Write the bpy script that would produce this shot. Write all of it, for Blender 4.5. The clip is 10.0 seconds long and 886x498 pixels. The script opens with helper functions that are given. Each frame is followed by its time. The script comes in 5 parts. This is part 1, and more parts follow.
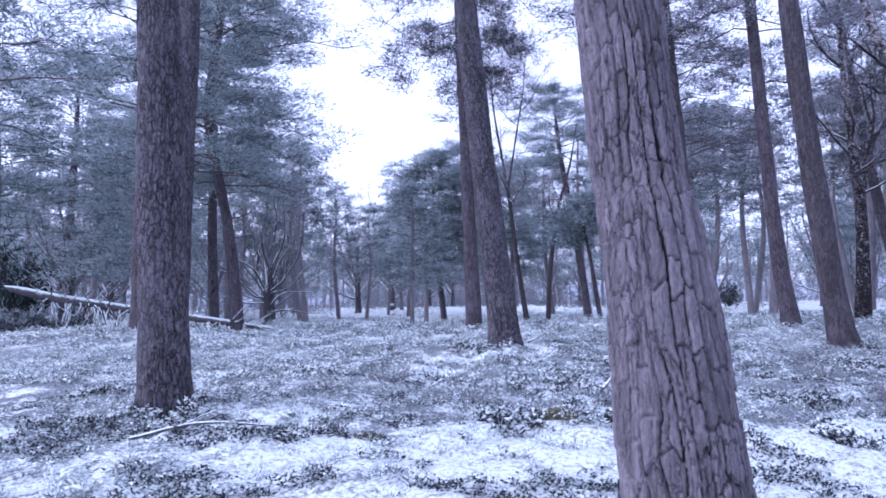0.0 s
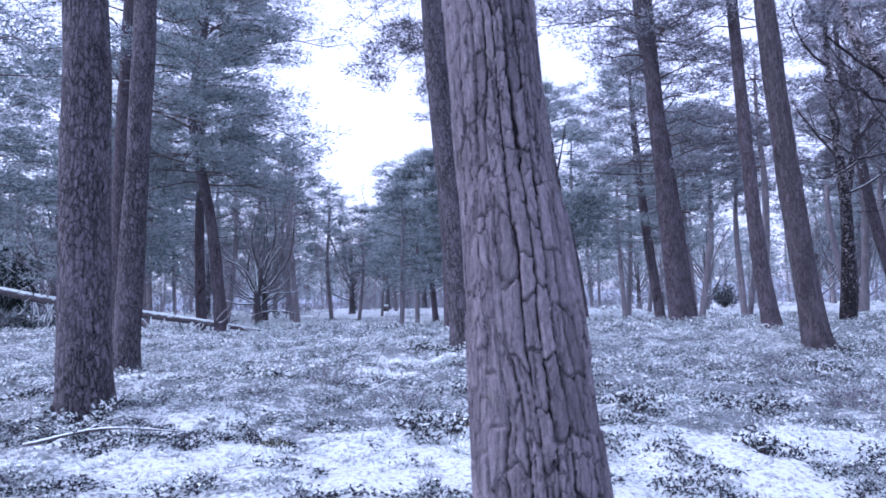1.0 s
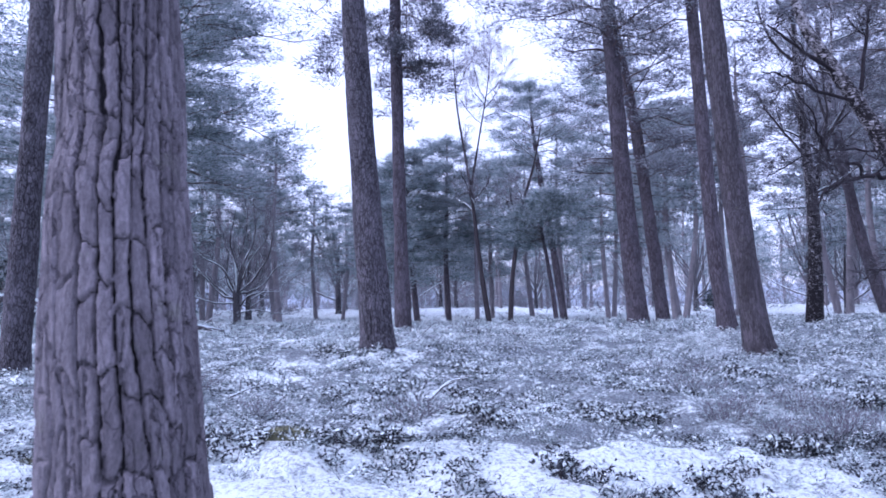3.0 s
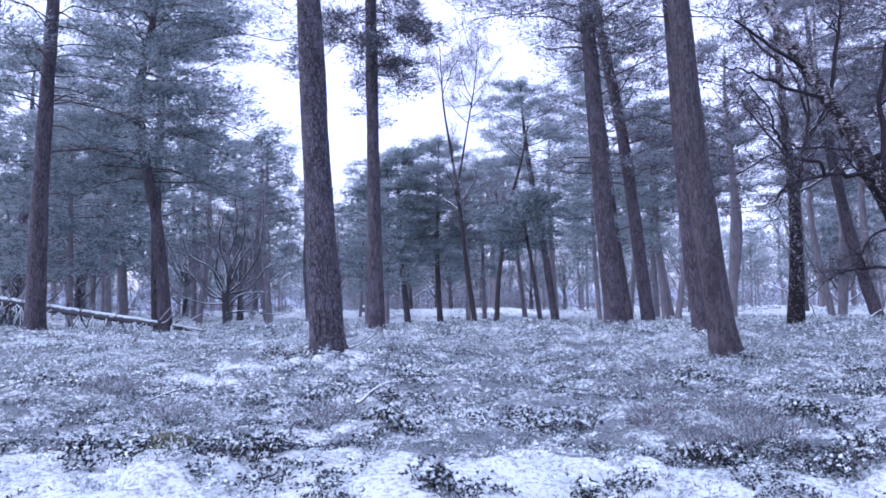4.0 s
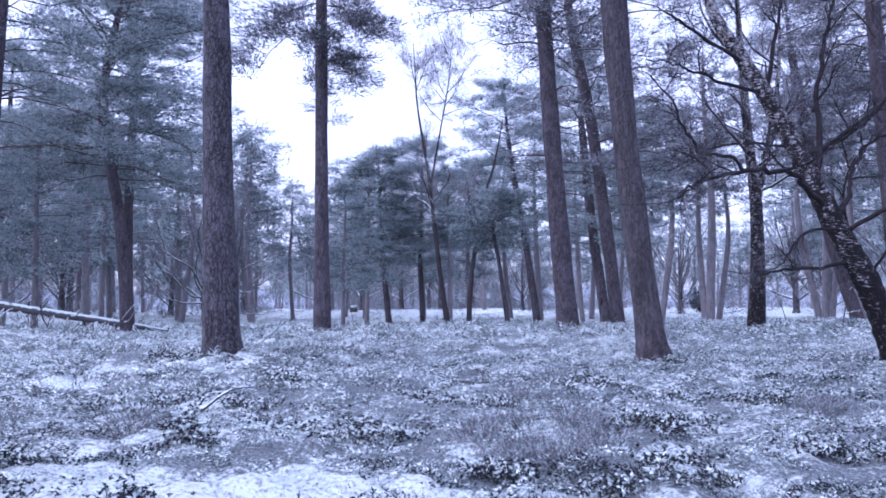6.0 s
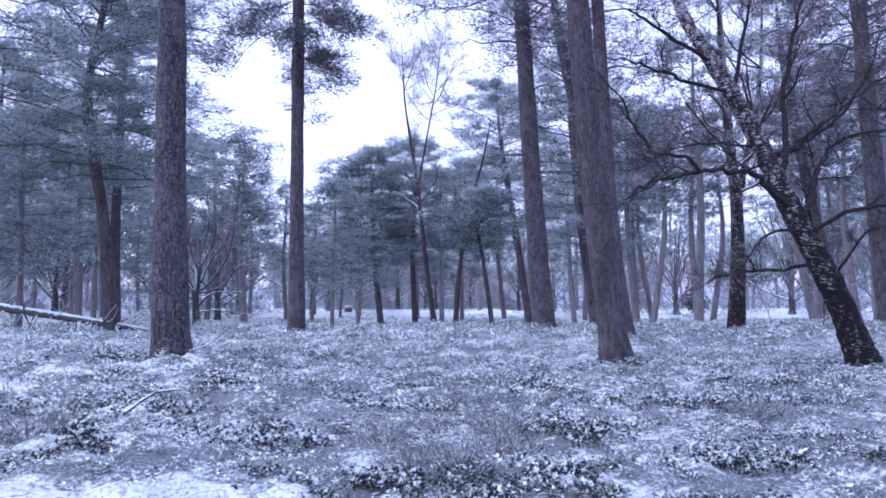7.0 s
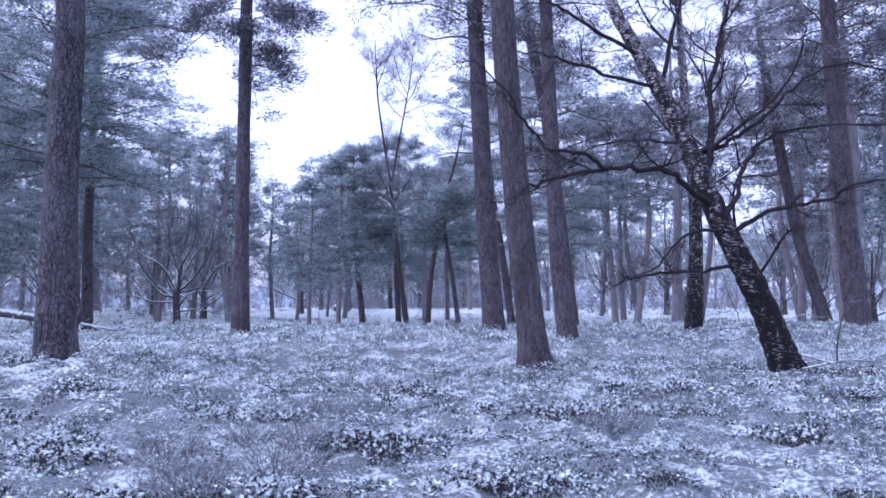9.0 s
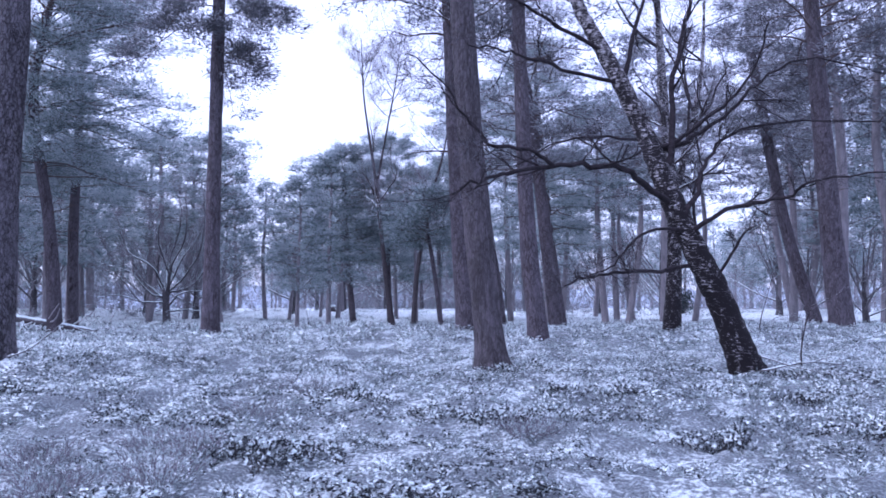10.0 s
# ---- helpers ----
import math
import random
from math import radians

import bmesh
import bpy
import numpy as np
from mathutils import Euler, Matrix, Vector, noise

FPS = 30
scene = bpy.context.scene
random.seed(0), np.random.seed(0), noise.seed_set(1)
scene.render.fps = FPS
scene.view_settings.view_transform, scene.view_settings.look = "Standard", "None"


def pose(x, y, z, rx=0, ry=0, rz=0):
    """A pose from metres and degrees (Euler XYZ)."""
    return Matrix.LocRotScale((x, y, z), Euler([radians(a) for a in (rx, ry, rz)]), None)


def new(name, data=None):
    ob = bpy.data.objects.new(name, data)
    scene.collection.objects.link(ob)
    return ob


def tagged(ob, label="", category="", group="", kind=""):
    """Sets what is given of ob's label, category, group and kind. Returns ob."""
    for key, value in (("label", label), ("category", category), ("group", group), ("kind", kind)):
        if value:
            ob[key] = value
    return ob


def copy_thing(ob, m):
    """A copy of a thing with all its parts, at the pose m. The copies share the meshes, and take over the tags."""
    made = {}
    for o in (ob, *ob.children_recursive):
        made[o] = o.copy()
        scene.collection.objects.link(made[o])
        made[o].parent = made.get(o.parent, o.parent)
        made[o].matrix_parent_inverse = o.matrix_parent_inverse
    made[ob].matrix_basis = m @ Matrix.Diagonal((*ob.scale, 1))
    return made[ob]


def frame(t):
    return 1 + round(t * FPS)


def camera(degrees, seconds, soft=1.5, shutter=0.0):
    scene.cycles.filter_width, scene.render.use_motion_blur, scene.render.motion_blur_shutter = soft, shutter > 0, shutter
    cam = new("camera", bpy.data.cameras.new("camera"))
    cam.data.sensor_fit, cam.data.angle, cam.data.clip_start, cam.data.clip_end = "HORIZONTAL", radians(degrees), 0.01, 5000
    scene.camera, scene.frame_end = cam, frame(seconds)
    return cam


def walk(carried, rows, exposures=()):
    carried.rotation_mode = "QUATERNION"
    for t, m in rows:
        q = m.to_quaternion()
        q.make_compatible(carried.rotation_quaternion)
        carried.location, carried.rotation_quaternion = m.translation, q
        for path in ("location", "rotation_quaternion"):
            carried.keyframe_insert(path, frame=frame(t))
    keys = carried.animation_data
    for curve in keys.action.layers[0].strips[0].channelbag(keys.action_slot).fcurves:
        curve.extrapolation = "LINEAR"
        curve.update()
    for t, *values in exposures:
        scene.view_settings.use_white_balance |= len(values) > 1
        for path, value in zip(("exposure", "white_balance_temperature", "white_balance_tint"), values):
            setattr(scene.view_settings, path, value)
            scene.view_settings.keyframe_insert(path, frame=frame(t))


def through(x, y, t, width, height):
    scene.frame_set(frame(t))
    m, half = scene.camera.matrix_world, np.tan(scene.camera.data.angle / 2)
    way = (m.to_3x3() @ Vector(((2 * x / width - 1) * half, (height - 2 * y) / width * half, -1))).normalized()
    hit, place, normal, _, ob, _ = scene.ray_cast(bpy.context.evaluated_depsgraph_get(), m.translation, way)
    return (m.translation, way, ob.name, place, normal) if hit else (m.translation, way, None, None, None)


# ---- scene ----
cam = camera(66.0, 10.0, soft=1.7, shutter=0.2)
METRES, EYE, TILT, LEAN, TURN = 9.0, 1.25, 4.6, 1.0, 0.0
ROWS = [
    (0.0, 0.0, 0.0, 0.0, 0.0, 0.0, -0.0),
    (0.5, 0.0431, 0.0154, -0.0017, 0.1, 0.06, 0.01),
    (1.0, 0.0855, 0.0307, -0.0028, 0.12, 0.08, -0.05),
    (1.5, 0.1309, 0.0472, -0.0038, 0.18, 0.1, -0.08),
    (2.0, 0.1779, 0.0638, -0.0043, 0.28, 0.09, -0.13),
    (2.5, 0.224, 0.0829, -0.0055, 0.3, 0.09, -0.24),
    (4.0, 0.3683, 0.134, -0.0084, 0.51, 0.16, -0.37),
    (4.5, 0.4182, 0.1486, -0.009, 0.61, 0.17, -0.43),
    (5.0, 0.4681, 0.1639, -0.0093, 0.7, 0.15, -0.5),
    (5.5, 0.517, 0.1805, -0.0111, 0.79, 0.2, -0.55),
    (7.0, 0.6571, 0.2129, -0.0086, 1.11, 0.2, -0.76),
    (7.5, 0.7057, 0.2241, -0.0067, 1.23, 0.2, -0.83),
    (8.0, 0.7551, 0.237, -0.0044, 1.36, 0.14, -0.81),
    (8.5, 0.8054, 0.2524, -0.0038, 1.51, 0.15, -0.81),
    (9.0, 0.8539, 0.2663, -0.0025, 1.59, 0.1, -0.82),
    (9.5, 0.902, 0.2831, -0.0029, 1.66, 0.1, -0.85),
    (10.0, 0.9525, 0.2996, -0.0036, 1.82, 0.12, -0.83),
]
walk(cam, [(t, pose(0, 0, EYE, TILT, LEAN, TURN) @ pose(METRES * x, METRES * y, METRES * z, 90 + pitch, roll, yaw)) for t, x, y, z, yaw, pitch, roll in ROWS],
     exposures=[(0.0, 1.48, 5040, 30), (10.0, 1.48, 5000, 30)])
# --- light: an even winter overcast, bright sky between the crowns ---
world = bpy.data.worlds.new("world")
scene.world = world
world.use_nodes = True
wn = world.node_tree
sky = wn.nodes.new("ShaderNodeTexSky")
sky.sky_type, sky.sun_disc = "NISHITA", False
sky.sun_elevation, sky.sun_rotation = radians(44), radians(-100)
sky.air_density, sky.dust_density, sky.ozone_density = 1.0, 4.0, 1.0
wn.nodes["Background"].inputs[1].default_value = 0.13
cloud = wn.nodes.new("ShaderNodeMix")  # a closed layer of thin cloud over most of the sky
cloud.data_type = "RGBA"
cloud.inputs[0].default_value = 0.68
cloud.inputs[7].default_value = (4.5, 4.46, 4.66, 1)
wn.links.new(sky.outputs[0], cloud.inputs[6])
wn.links.new(cloud.outputs[2], wn.nodes["Background"].inputs[0])
sun_data = bpy.data.lights.new("sun", "SUN")
sun_data.energy, sun_data.angle, sun_data.color = 0.7, radians(40), (0.97, 0.98, 1.0)
sun = new("sun", sun_data)
sun.matrix_world = pose(0, 0, 40, 7, -45, 0)


# --- materials ---
def material(name):
    m = bpy.data.materials.new(name)
    m.use_nodes = True
    t = m.node_tree
    return m, t, t.nodes["Principled BSDF"]


def node(t, kind, **props):
    n = t.nodes.new("ShaderNode" + kind)
    for k, v in props.items():
        n.inputs[k].default_value = v
    return n


def noise_node(t, scale, detail=4.0, rough=0.6, stretch=(1, 1, 1), space="Object"):
    co = t.nodes.new("ShaderNodeTexCoord")
    mp = t.nodes.new("ShaderNodeMapping")
    mp.inputs["Scale"].default_value = stretch
    t.links.new(co.outputs[space], mp.inputs[0])
    n = node(t, "TexNoise", Scale=scale, Detail=detail, Roughness=rough)
    t.links.new(mp.outputs[0], n.inputs["Vector"])
    return n


def ramp(t, source, stops):
    r = t.nodes.new("ShaderNodeValToRGB")
    while len(r.color_ramp.elements) < len(stops):
        r.color_ramp.elements.new(0.5)
    for e, (p, c) in zip(r.color_ramp.elements, stops):
        e.position, e.color = p, (*c, 1) if len(c) == 3 else c
    t.links.new(source, r.inputs[0])
    return r


def mix(t, fac, a, b, how="MIX"):
    m = t.nodes.new("ShaderNodeMix")
    m.data_type, m.blend_type = "RGBA", how
    for sock, v in ((0, fac), (6, a), (7, b)):
        if hasattr(v, "links"):
            t.links.new(v, m.inputs[sock])
        elif sock == 0:
            m.inputs[0].default_value = v
        else:
            m.inputs[sock].default_value = (*v, 1)
    return m.outputs[2]


def bump(t, height, strength, distance, out):
    b = node(t, "Bump", Strength=strength, Distance=distance)
    t.links.new(height, b.inputs["Height"])
    t.links.new(b.outputs[0], out)


def attribute(t, name):
    a = t.nodes.new("ShaderNodeAttribute")
    a.attribute_name = name
    return a.outputs["Fac"]


def lying_snow(t, low, high, grain):
    """Where snow settles: the sides that face up, broken by grain."""
    g = t.nodes.new("ShaderNodeNewGeometry")
    s = t.nodes.new("ShaderNodeSeparateXYZ")
    t.links.new(g.outputs["Normal"], s.inputs[0])
    n = noise_node(t, grain, 3)
    a = node(t, "Math")
    a.operation = "MULTIPLY_ADD"
    t.links.new(n.outputs[0], a.inputs[0])
    a.inputs[1].default_value = 0.9
    t.links.new(s.outputs[2], a.inputs[2])
    return ramp(t, a.outputs[0], [(low, (0, 0, 0)), (high, (1, 1, 1))]).outputs[0]


SNOW = (0.715, 0.80, 0.79)


def bark_material(name, dark, light, mossy=(0.16, 0.17, 0.12), scale=20.0, long=0.42, gape=0.16, shed=0.25, vary=0.45, wander=0.06, fissure=1.5):
    m, t, b = material(name)
    tone = noise_node(t, 2.2, 5, 0.65, (1, 1, 0.45))
    fine = noise_node(t, 40, 6, 0.7, (1, 1, 0.22))
    warp = noise_node(t, 9, 4, 0.6, (1, 1, 0.6))
    co = t.nodes.new("ShaderNodeTexCoord")
    mp = t.nodes.new("ShaderNodeMapping")
    mp.inputs["Scale"].default_value = (1, 1, long)
    t.links.new(co.outputs["Object"], mp.inputs[0])
    push = node(t, "VectorMath")
    push.operation = "MULTIPLY_ADD"
    t.links.new(warp.outputs["Color"], push.inputs[0])
    push.inputs[1].default_value = (wander, wander, 0.8 * wander)
    t.links.new(mp.outputs[0], push.inputs[2])
    scales = node(t, "TexVoronoi", Scale=scale, Randomness=1.0)
    scales.feature = "DISTANCE_TO_EDGE"
    t.links.new(push.outputs[0], scales.inputs["Vector"])
    each = node(t, "TexVoronoi", Scale=scale, Randomness=1.0)
    t.links.new(push.outputs[0], each.inputs["Vector"])
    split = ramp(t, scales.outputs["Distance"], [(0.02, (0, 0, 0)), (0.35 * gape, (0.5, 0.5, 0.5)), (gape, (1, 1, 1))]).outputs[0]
    worn = ramp(t, tone.outputs[0], [(0.36, (shed, shed, shed)), (0.56, (1, 1, 1))]).outputs[0]
    plate = mix(t, ramp(t, tone.outputs[0], [(0.35, (0, 0, 0)), (0.68, (1, 1, 1))]).outputs[0], light, tuple(0.72 * c for c in light))
    plate = mix(t, vary, plate, mix(t, each.outputs["Color"], tuple(0.7 * c for c in light), tuple(1.35 * c for c in light)))
    lich = noise_node(t, 5, 5, 0.7)
    plate = mix(t, ramp(t, lich.outputs[0], [(0.6, (0, 0, 0)), (0.75, (0.5, 0.5, 0.5))]).outputs[0], plate, mossy)
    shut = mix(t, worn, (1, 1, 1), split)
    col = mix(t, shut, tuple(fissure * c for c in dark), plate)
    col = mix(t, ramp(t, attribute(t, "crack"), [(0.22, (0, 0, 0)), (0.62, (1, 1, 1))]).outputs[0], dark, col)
    col = mix(t, 0.75, col, ramp(t, fine.outputs[0], [(0.3, (0.36, 0.36, 0.36)), (0.66, (1.08, 1.08, 1.08))]).outputs[0], "MULTIPLY")
    col = mix(t, 0.8, col, ramp(t, attribute(t, "tone"), [(0.0, (0.66, 0.65, 0.66)), (0.5, (0.98, 0.98, 0.98)), (1.0, (1.28, 1.27, 1.27))]).outputs[0], "MULTIPLY")
    flake = noise_node(t, 75, 6, 0.78, (1, 1, 0.4))
    col = mix(t, 0.7, col, ramp(t, flake.outputs[0], [(0.32, (0.42, 0.41, 0.42)), (0.52, (1.0, 1.0, 1.0)), (0.7, (1.4, 1.4, 1.38))]).outputs[0], "MULTIPLY")
    t.links.new(col, b.inputs["Base Color"])
    b.inputs["Roughness"].default_value = 0.92
    b.inputs["Specular IOR Level"].default_value = 0.25
    rough = mix(t, 0.45, shut, fine.outputs[0])
    bump(t, rough, 0.9, 0.016, b.inputs["Normal"])
    return m


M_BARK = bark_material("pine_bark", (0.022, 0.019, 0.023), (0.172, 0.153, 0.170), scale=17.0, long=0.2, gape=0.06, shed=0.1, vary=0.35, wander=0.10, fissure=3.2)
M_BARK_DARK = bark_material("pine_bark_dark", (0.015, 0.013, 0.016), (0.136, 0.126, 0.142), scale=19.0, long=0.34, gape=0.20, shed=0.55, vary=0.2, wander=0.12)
M_BARK_RED = bark_material("pine_bark_upper", (0.034, 0.027, 0.030), (0.121, 0.106, 0.122), (0.10, 0.088, 0.092), scale=14.0, long=0.3)
M_BARK_GREEN = bark_material("pine_bark_green", (0.036, 0.032, 0.033), (0.108, 0.095, 0.106), (0.14, 0.145, 0.10), scale=14.0, long=0.3)


# Pine bark for far trunks, paler than near bark to stand in for haze.
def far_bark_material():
    m, t, b = material("hazed_far_bark")
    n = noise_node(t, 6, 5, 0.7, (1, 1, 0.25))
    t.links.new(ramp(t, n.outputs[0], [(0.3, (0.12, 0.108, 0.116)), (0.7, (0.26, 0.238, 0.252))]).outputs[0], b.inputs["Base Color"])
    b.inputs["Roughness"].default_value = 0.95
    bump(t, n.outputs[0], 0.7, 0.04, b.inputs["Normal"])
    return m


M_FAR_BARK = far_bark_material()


def birch_material():
    m, t, b = material("birch_bark")
    bands = noise_node(t, 9, 6, 0.72, (1, 1, 5.5))
    blot = noise_node(t, 7, 6, 0.78, (1, 1, 0.6))
    fine = noise_node(t, 60, 4, 0.7, (1, 1, 3))
    white = mix(t, ramp(t, fine.outputs[0], [(0.45, (0, 0, 0)), (0.75, (1, 1, 1))]).outputs[0], (0.50, 0.475, 0.48), (0.22, 0.20, 0.205))
    f = mix(t, 0.40, bands.outputs[0], blot.outputs[0])
    co = t.nodes.new("ShaderNodeTexCoord")
    up = t.nodes.new("ShaderNodeSeparateXYZ")
    t.links.new(co.outputs["Object"], up.inputs[0])
    age = node(t, "MapRange")
    for sock, v in ((1, 0.2), (2, 9.0), (3, -0.032), (4, 0.045)):
        age.inputs[sock].default_value = v
    t.links.new(up.outputs[2], age.inputs[0])
    young = node(t, "Math")
    young.operation = "ADD"
    t.links.new(f, young.inputs[0])
    t.links.new(age.outputs[0], young.inputs[1])
    f = young.outputs[0]
    col = mix(t, ramp(t, f, [(0.525, (0, 0, 0)), (0.585, (1, 1, 1))]).outputs[0], (0.017, 0.0145, 0.0165), white)
    snow = lying_snow(t, 1.2, 1.4, 18)
    t.links.new(mix(t, snow, col, SNOW), b.inputs["Base Color"])
    b.inputs["Roughness"].default_value = 0.85
    b.inputs["Specular IOR Level"].default_value = 0.12
    bump(t, bands.outputs[0], 0.9, 0.03, b.inputs["Normal"])
    return m


M_BIRCH = birch_material()


def twig_material(name, dark, light, low=0.98, high=1.2):
    m, t, b = material(name)
    n = noise_node(t, 14, 4, 0.65)
    col = ramp(t, n.outputs[0], [(0.3, dark), (0.7, light)]).outputs[0]
    t.links.new(mix(t, lying_snow(t, low, high, 7), col, SNOW), b.inputs["Base Color"])
    b.inputs["Roughness"].default_value = 0.9
    b.inputs["Specular IOR Level"].default_value = 0.15
    return m


M_TWIG = twig_material("dark_twig", (0.030, 0.026, 0.028), (0.085, 0.072, 0.076))
M_BRANCH = twig_material("birch_branch", (0.012, 0.010, 0.012), (0.040, 0.033, 0.037), 1.05, 1.2)
M_LIMB = twig_material("pine_limb", (0.05, 0.038, 0.036), (0.15, 0.11, 0.10), 1.02, 1.3)
M_OAK = twig_material("oak_bark", (0.040, 0.037, 0.042), (0.095, 0.088, 0.096), 0.60, 0.88)
# Bare far trees: a lighter bark copy, with haze put into the colour.
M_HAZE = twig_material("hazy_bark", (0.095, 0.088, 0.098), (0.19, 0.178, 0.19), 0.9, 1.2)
M_LOG = twig_material("log_bark", (0.060, 0.054, 0.058), (0.165, 0.150, 0.158), 0.80, 1.15)


def needle_material(name, stops, through=0.0, spread=0.6):
    m, t, b = material(name)
    n = noise_node(t, 0.7, 3, 0.6)
    g = t.nodes.new("ShaderNodeNewGeometry")
    a = node(t, "Math")
    a.operation = "MULTIPLY_ADD"
    t.links.new(g.outputs["Random Per Island"], a.inputs[0])
    a.inputs[1].default_value = spread
    h = node(t, "Math")
    h.operation = "MULTIPLY"
    t.links.new(n.outputs[0], h.inputs[0])
    h.inputs[1].default_value = 1.1 - spread
    t.links.new(h.outputs[0], a.inputs[2])
    col = ramp(t, a.outputs[0], stops).outputs[0]
    t.links.new(col, b.inputs["Base Color"])
    b.inputs["Roughness"].default_value = 0.7
    b.inputs["Specular IOR Level"].default_value = 0.2
    if through:
        thin = t.nodes.new("ShaderNodeBsdfTranslucent")
        t.links.new(col, thin.inputs[0])
        both = t.nodes.new("ShaderNodeMixShader")
        both.inputs[0].default_value = through
        t.links.new(b.outputs[0], both.inputs[1])
        t.links.new(thin.outputs[0], both.inputs[2])
        t.links.new(both.outputs[0], t.nodes["Material Output"].inputs[0])
    return m


def pine_needle_material(name, dark, light, low, high):
    """Needles in bunches: darker between them, and rime on the sides that face the sky."""
    m, t, b = material(name)
    broad = noise_node(t, 0.9, 3, 0.6)
    bunch = noise_node(t, 7.0, 5, 0.75, (1, 1, 1.5))
    col = mix(t, ramp(t, bunch.outputs[0], [(0.34, (0, 0, 0)), (0.66, (1, 1, 1))]).outputs[0], dark, light)
    col = mix(t, 0.6, col, ramp(t, broad.outputs[0], [(0.3, (0.72, 0.74, 0.76)), (0.7, (1.15, 1.15, 1.15))]).outputs[0], "MULTIPLY")
    col = mix(t, lying_snow(t, low, high, 9), col, (0.46, 0.50, 0.53))
    t.links.new(col, b.inputs["Base Color"])
    b.inputs["Roughness"].default_value = 0.75
    b.inputs["Specular IOR Level"].default_value = 0.15
    bump(t, bunch.outputs[0], 0.6, 0.12, b.inputs["Normal"])
    thin = t.nodes.new("ShaderNodeBsdfTranslucent")
    t.links.new(col, thin.inputs[0])
    both = t.nodes.new("ShaderNodeMixShader")
    both.inputs[0].default_value = 0.5
    t.links.new(b.outputs[0], both.inputs[1])
    t.links.new(thin.outputs[0], both.inputs[2])
    t.links.new(both.outputs[0], t.nodes["Material Output"].inputs[0])
    return m


M_NEEDLE = pine_needle_material("pine_needles", (0.088, 0.127, 0.128), (0.235, 0.298, 0.302), 0.95, 1.40)
M_MAUVE = [pine_needle_material("mauve_needles", (0.096, 0.098, 0.110), (0.240, 0.245, 0.268), 1.0, 1.45), pine_needle_material("mauve_frosted_needles", (0.25, 0.265, 0.285), (0.50, 0.52, 0.55), 0.70, 1.3)]
M_EVERGREEN = pine_needle_material("dark_evergreen", (0.018, 0.026, 0.027), (0.060, 0.080, 0.080), 1.12, 1.5)
M_FROST = pine_needle_material("frosted_needles", (0.25, 0.31, 0.315), (0.52, 0.585, 0.60), 0.65, 1.25)
M_HEATH = needle_material("heather_stems", [(0.1, (0.036, 0.038, 0.045)), (0.6, (0.112, 0.120, 0.134)), (0.95, (0.235, 0.25, 0.265))], 0.3, 0.35)
M_HEATH_FROST = needle_material("frosted_heather", [(0.1, (0.225, 0.262, 0.265)), (0.6, (0.41, 0.474, 0.475)), (0.95, (0.72, 0.80, 0.79))], 0.3, 0.45)
M_OLD_HEATH = needle_material("old_heather", [(0.1, (0.080, 0.072, 0.085)), (0.6, (0.185, 0.168, 0.192)), (0.95, (0.32, 0.305, 0.335))], 0.3, 0.35)
M_LEAF = needle_material("bilberry_leaves", [(0.1, (0.010, 0.011, 0.014)), (0.6, (0.026, 0.029, 0.035)), (0.95, (0.075, 0.080, 0.088))])
M_DARK_SPRIG = needle_material("dark_sprigs", [(0.1, (0.025, 0.022, 0.026)), (0.6, (0.060, 0.054, 0.062)), (0.95, (0.24, 0.24, 0.26))], 0.2, 0.45)
M_TWIGLET = needle_material("fine_twigs", [(0.1, (0.10, 0.092, 0.104)), (0.6, (0.22, 0.208, 0.228)), (0.95, (0.52, 0.52, 0.55))], 0.35, 0.4)


def ground_material():
    m, t, b = material("snowy_heath")
    fine = noise_node(t, 16, 8, 0.72)
    mid = noise_node(t, 2.6, 6, 0.68)
    a = node(t, "Math")
    a.operation = "MULTIPLY_ADD"
    t.links.new(mid.outputs[0], a.inputs[0])
    a.inputs[1].default_value = 0.55
    t.links.new(attribute(t, "snow"), a.inputs[2])
    c = node(t, "Math")
    c.operation = "MULTIPLY_ADD"
    t.links.new(fine.outputs[0], c.inputs[0])
    c.inputs[1].default_value = 1.7
    t.links.new(a.outputs[0], c.inputs[2])
    cover = ramp(t, c.outputs[0], [(0.0, (0, 0, 0)), (1.0, (1, 1, 1))])
    cover.color_ramp.elements[0].position, cover.color_ramp.elements[1].position = 0.81, 0.93
    half = node(t, "Math")
    half.operation = "MULTIPLY"
    t.links.new(c.outputs[0], half.inputs[0])
    half.inputs[1].default_value = 0.55
    t.links.new(half.outputs[0], cover.inputs[0])
    litter = noise_node(t, 40, 5, 0.7)
    brown = ramp(t, litter.outputs[0], [(0.3, (0.05, 0.05, 0.053)), (0.5, (0.152, 0.170, 0.182)), (0.72, (0.43, 0.485, 0.488))]).outputs[0]
    white = ramp(t, mid.outputs[0], [(0.2, (0.72, 0.76, 0.75)), (0.8, SNOW)]).outputs[0]
    poke = noise_node(t, 22, 7, 0.78)
    holes = ramp(t, poke.outputs[0], [(0.40, (0, 0, 0)), (0.50, (1, 1, 1))]).outputs[0]
    t.links.new(mix(t, mix(t, 0.85, cover.outputs[0], holes, "MULTIPLY"), brown, white), b.inputs["Base Color"])
    b.inputs["Roughness"].default_value = 0.85
    b.inputs["Specular IOR Level"].default_value = 0.25
    bump(t, c.outputs[0], 0.7, 0.05, b.inputs["Normal"])
    return m


M_GROUND = ground_material()


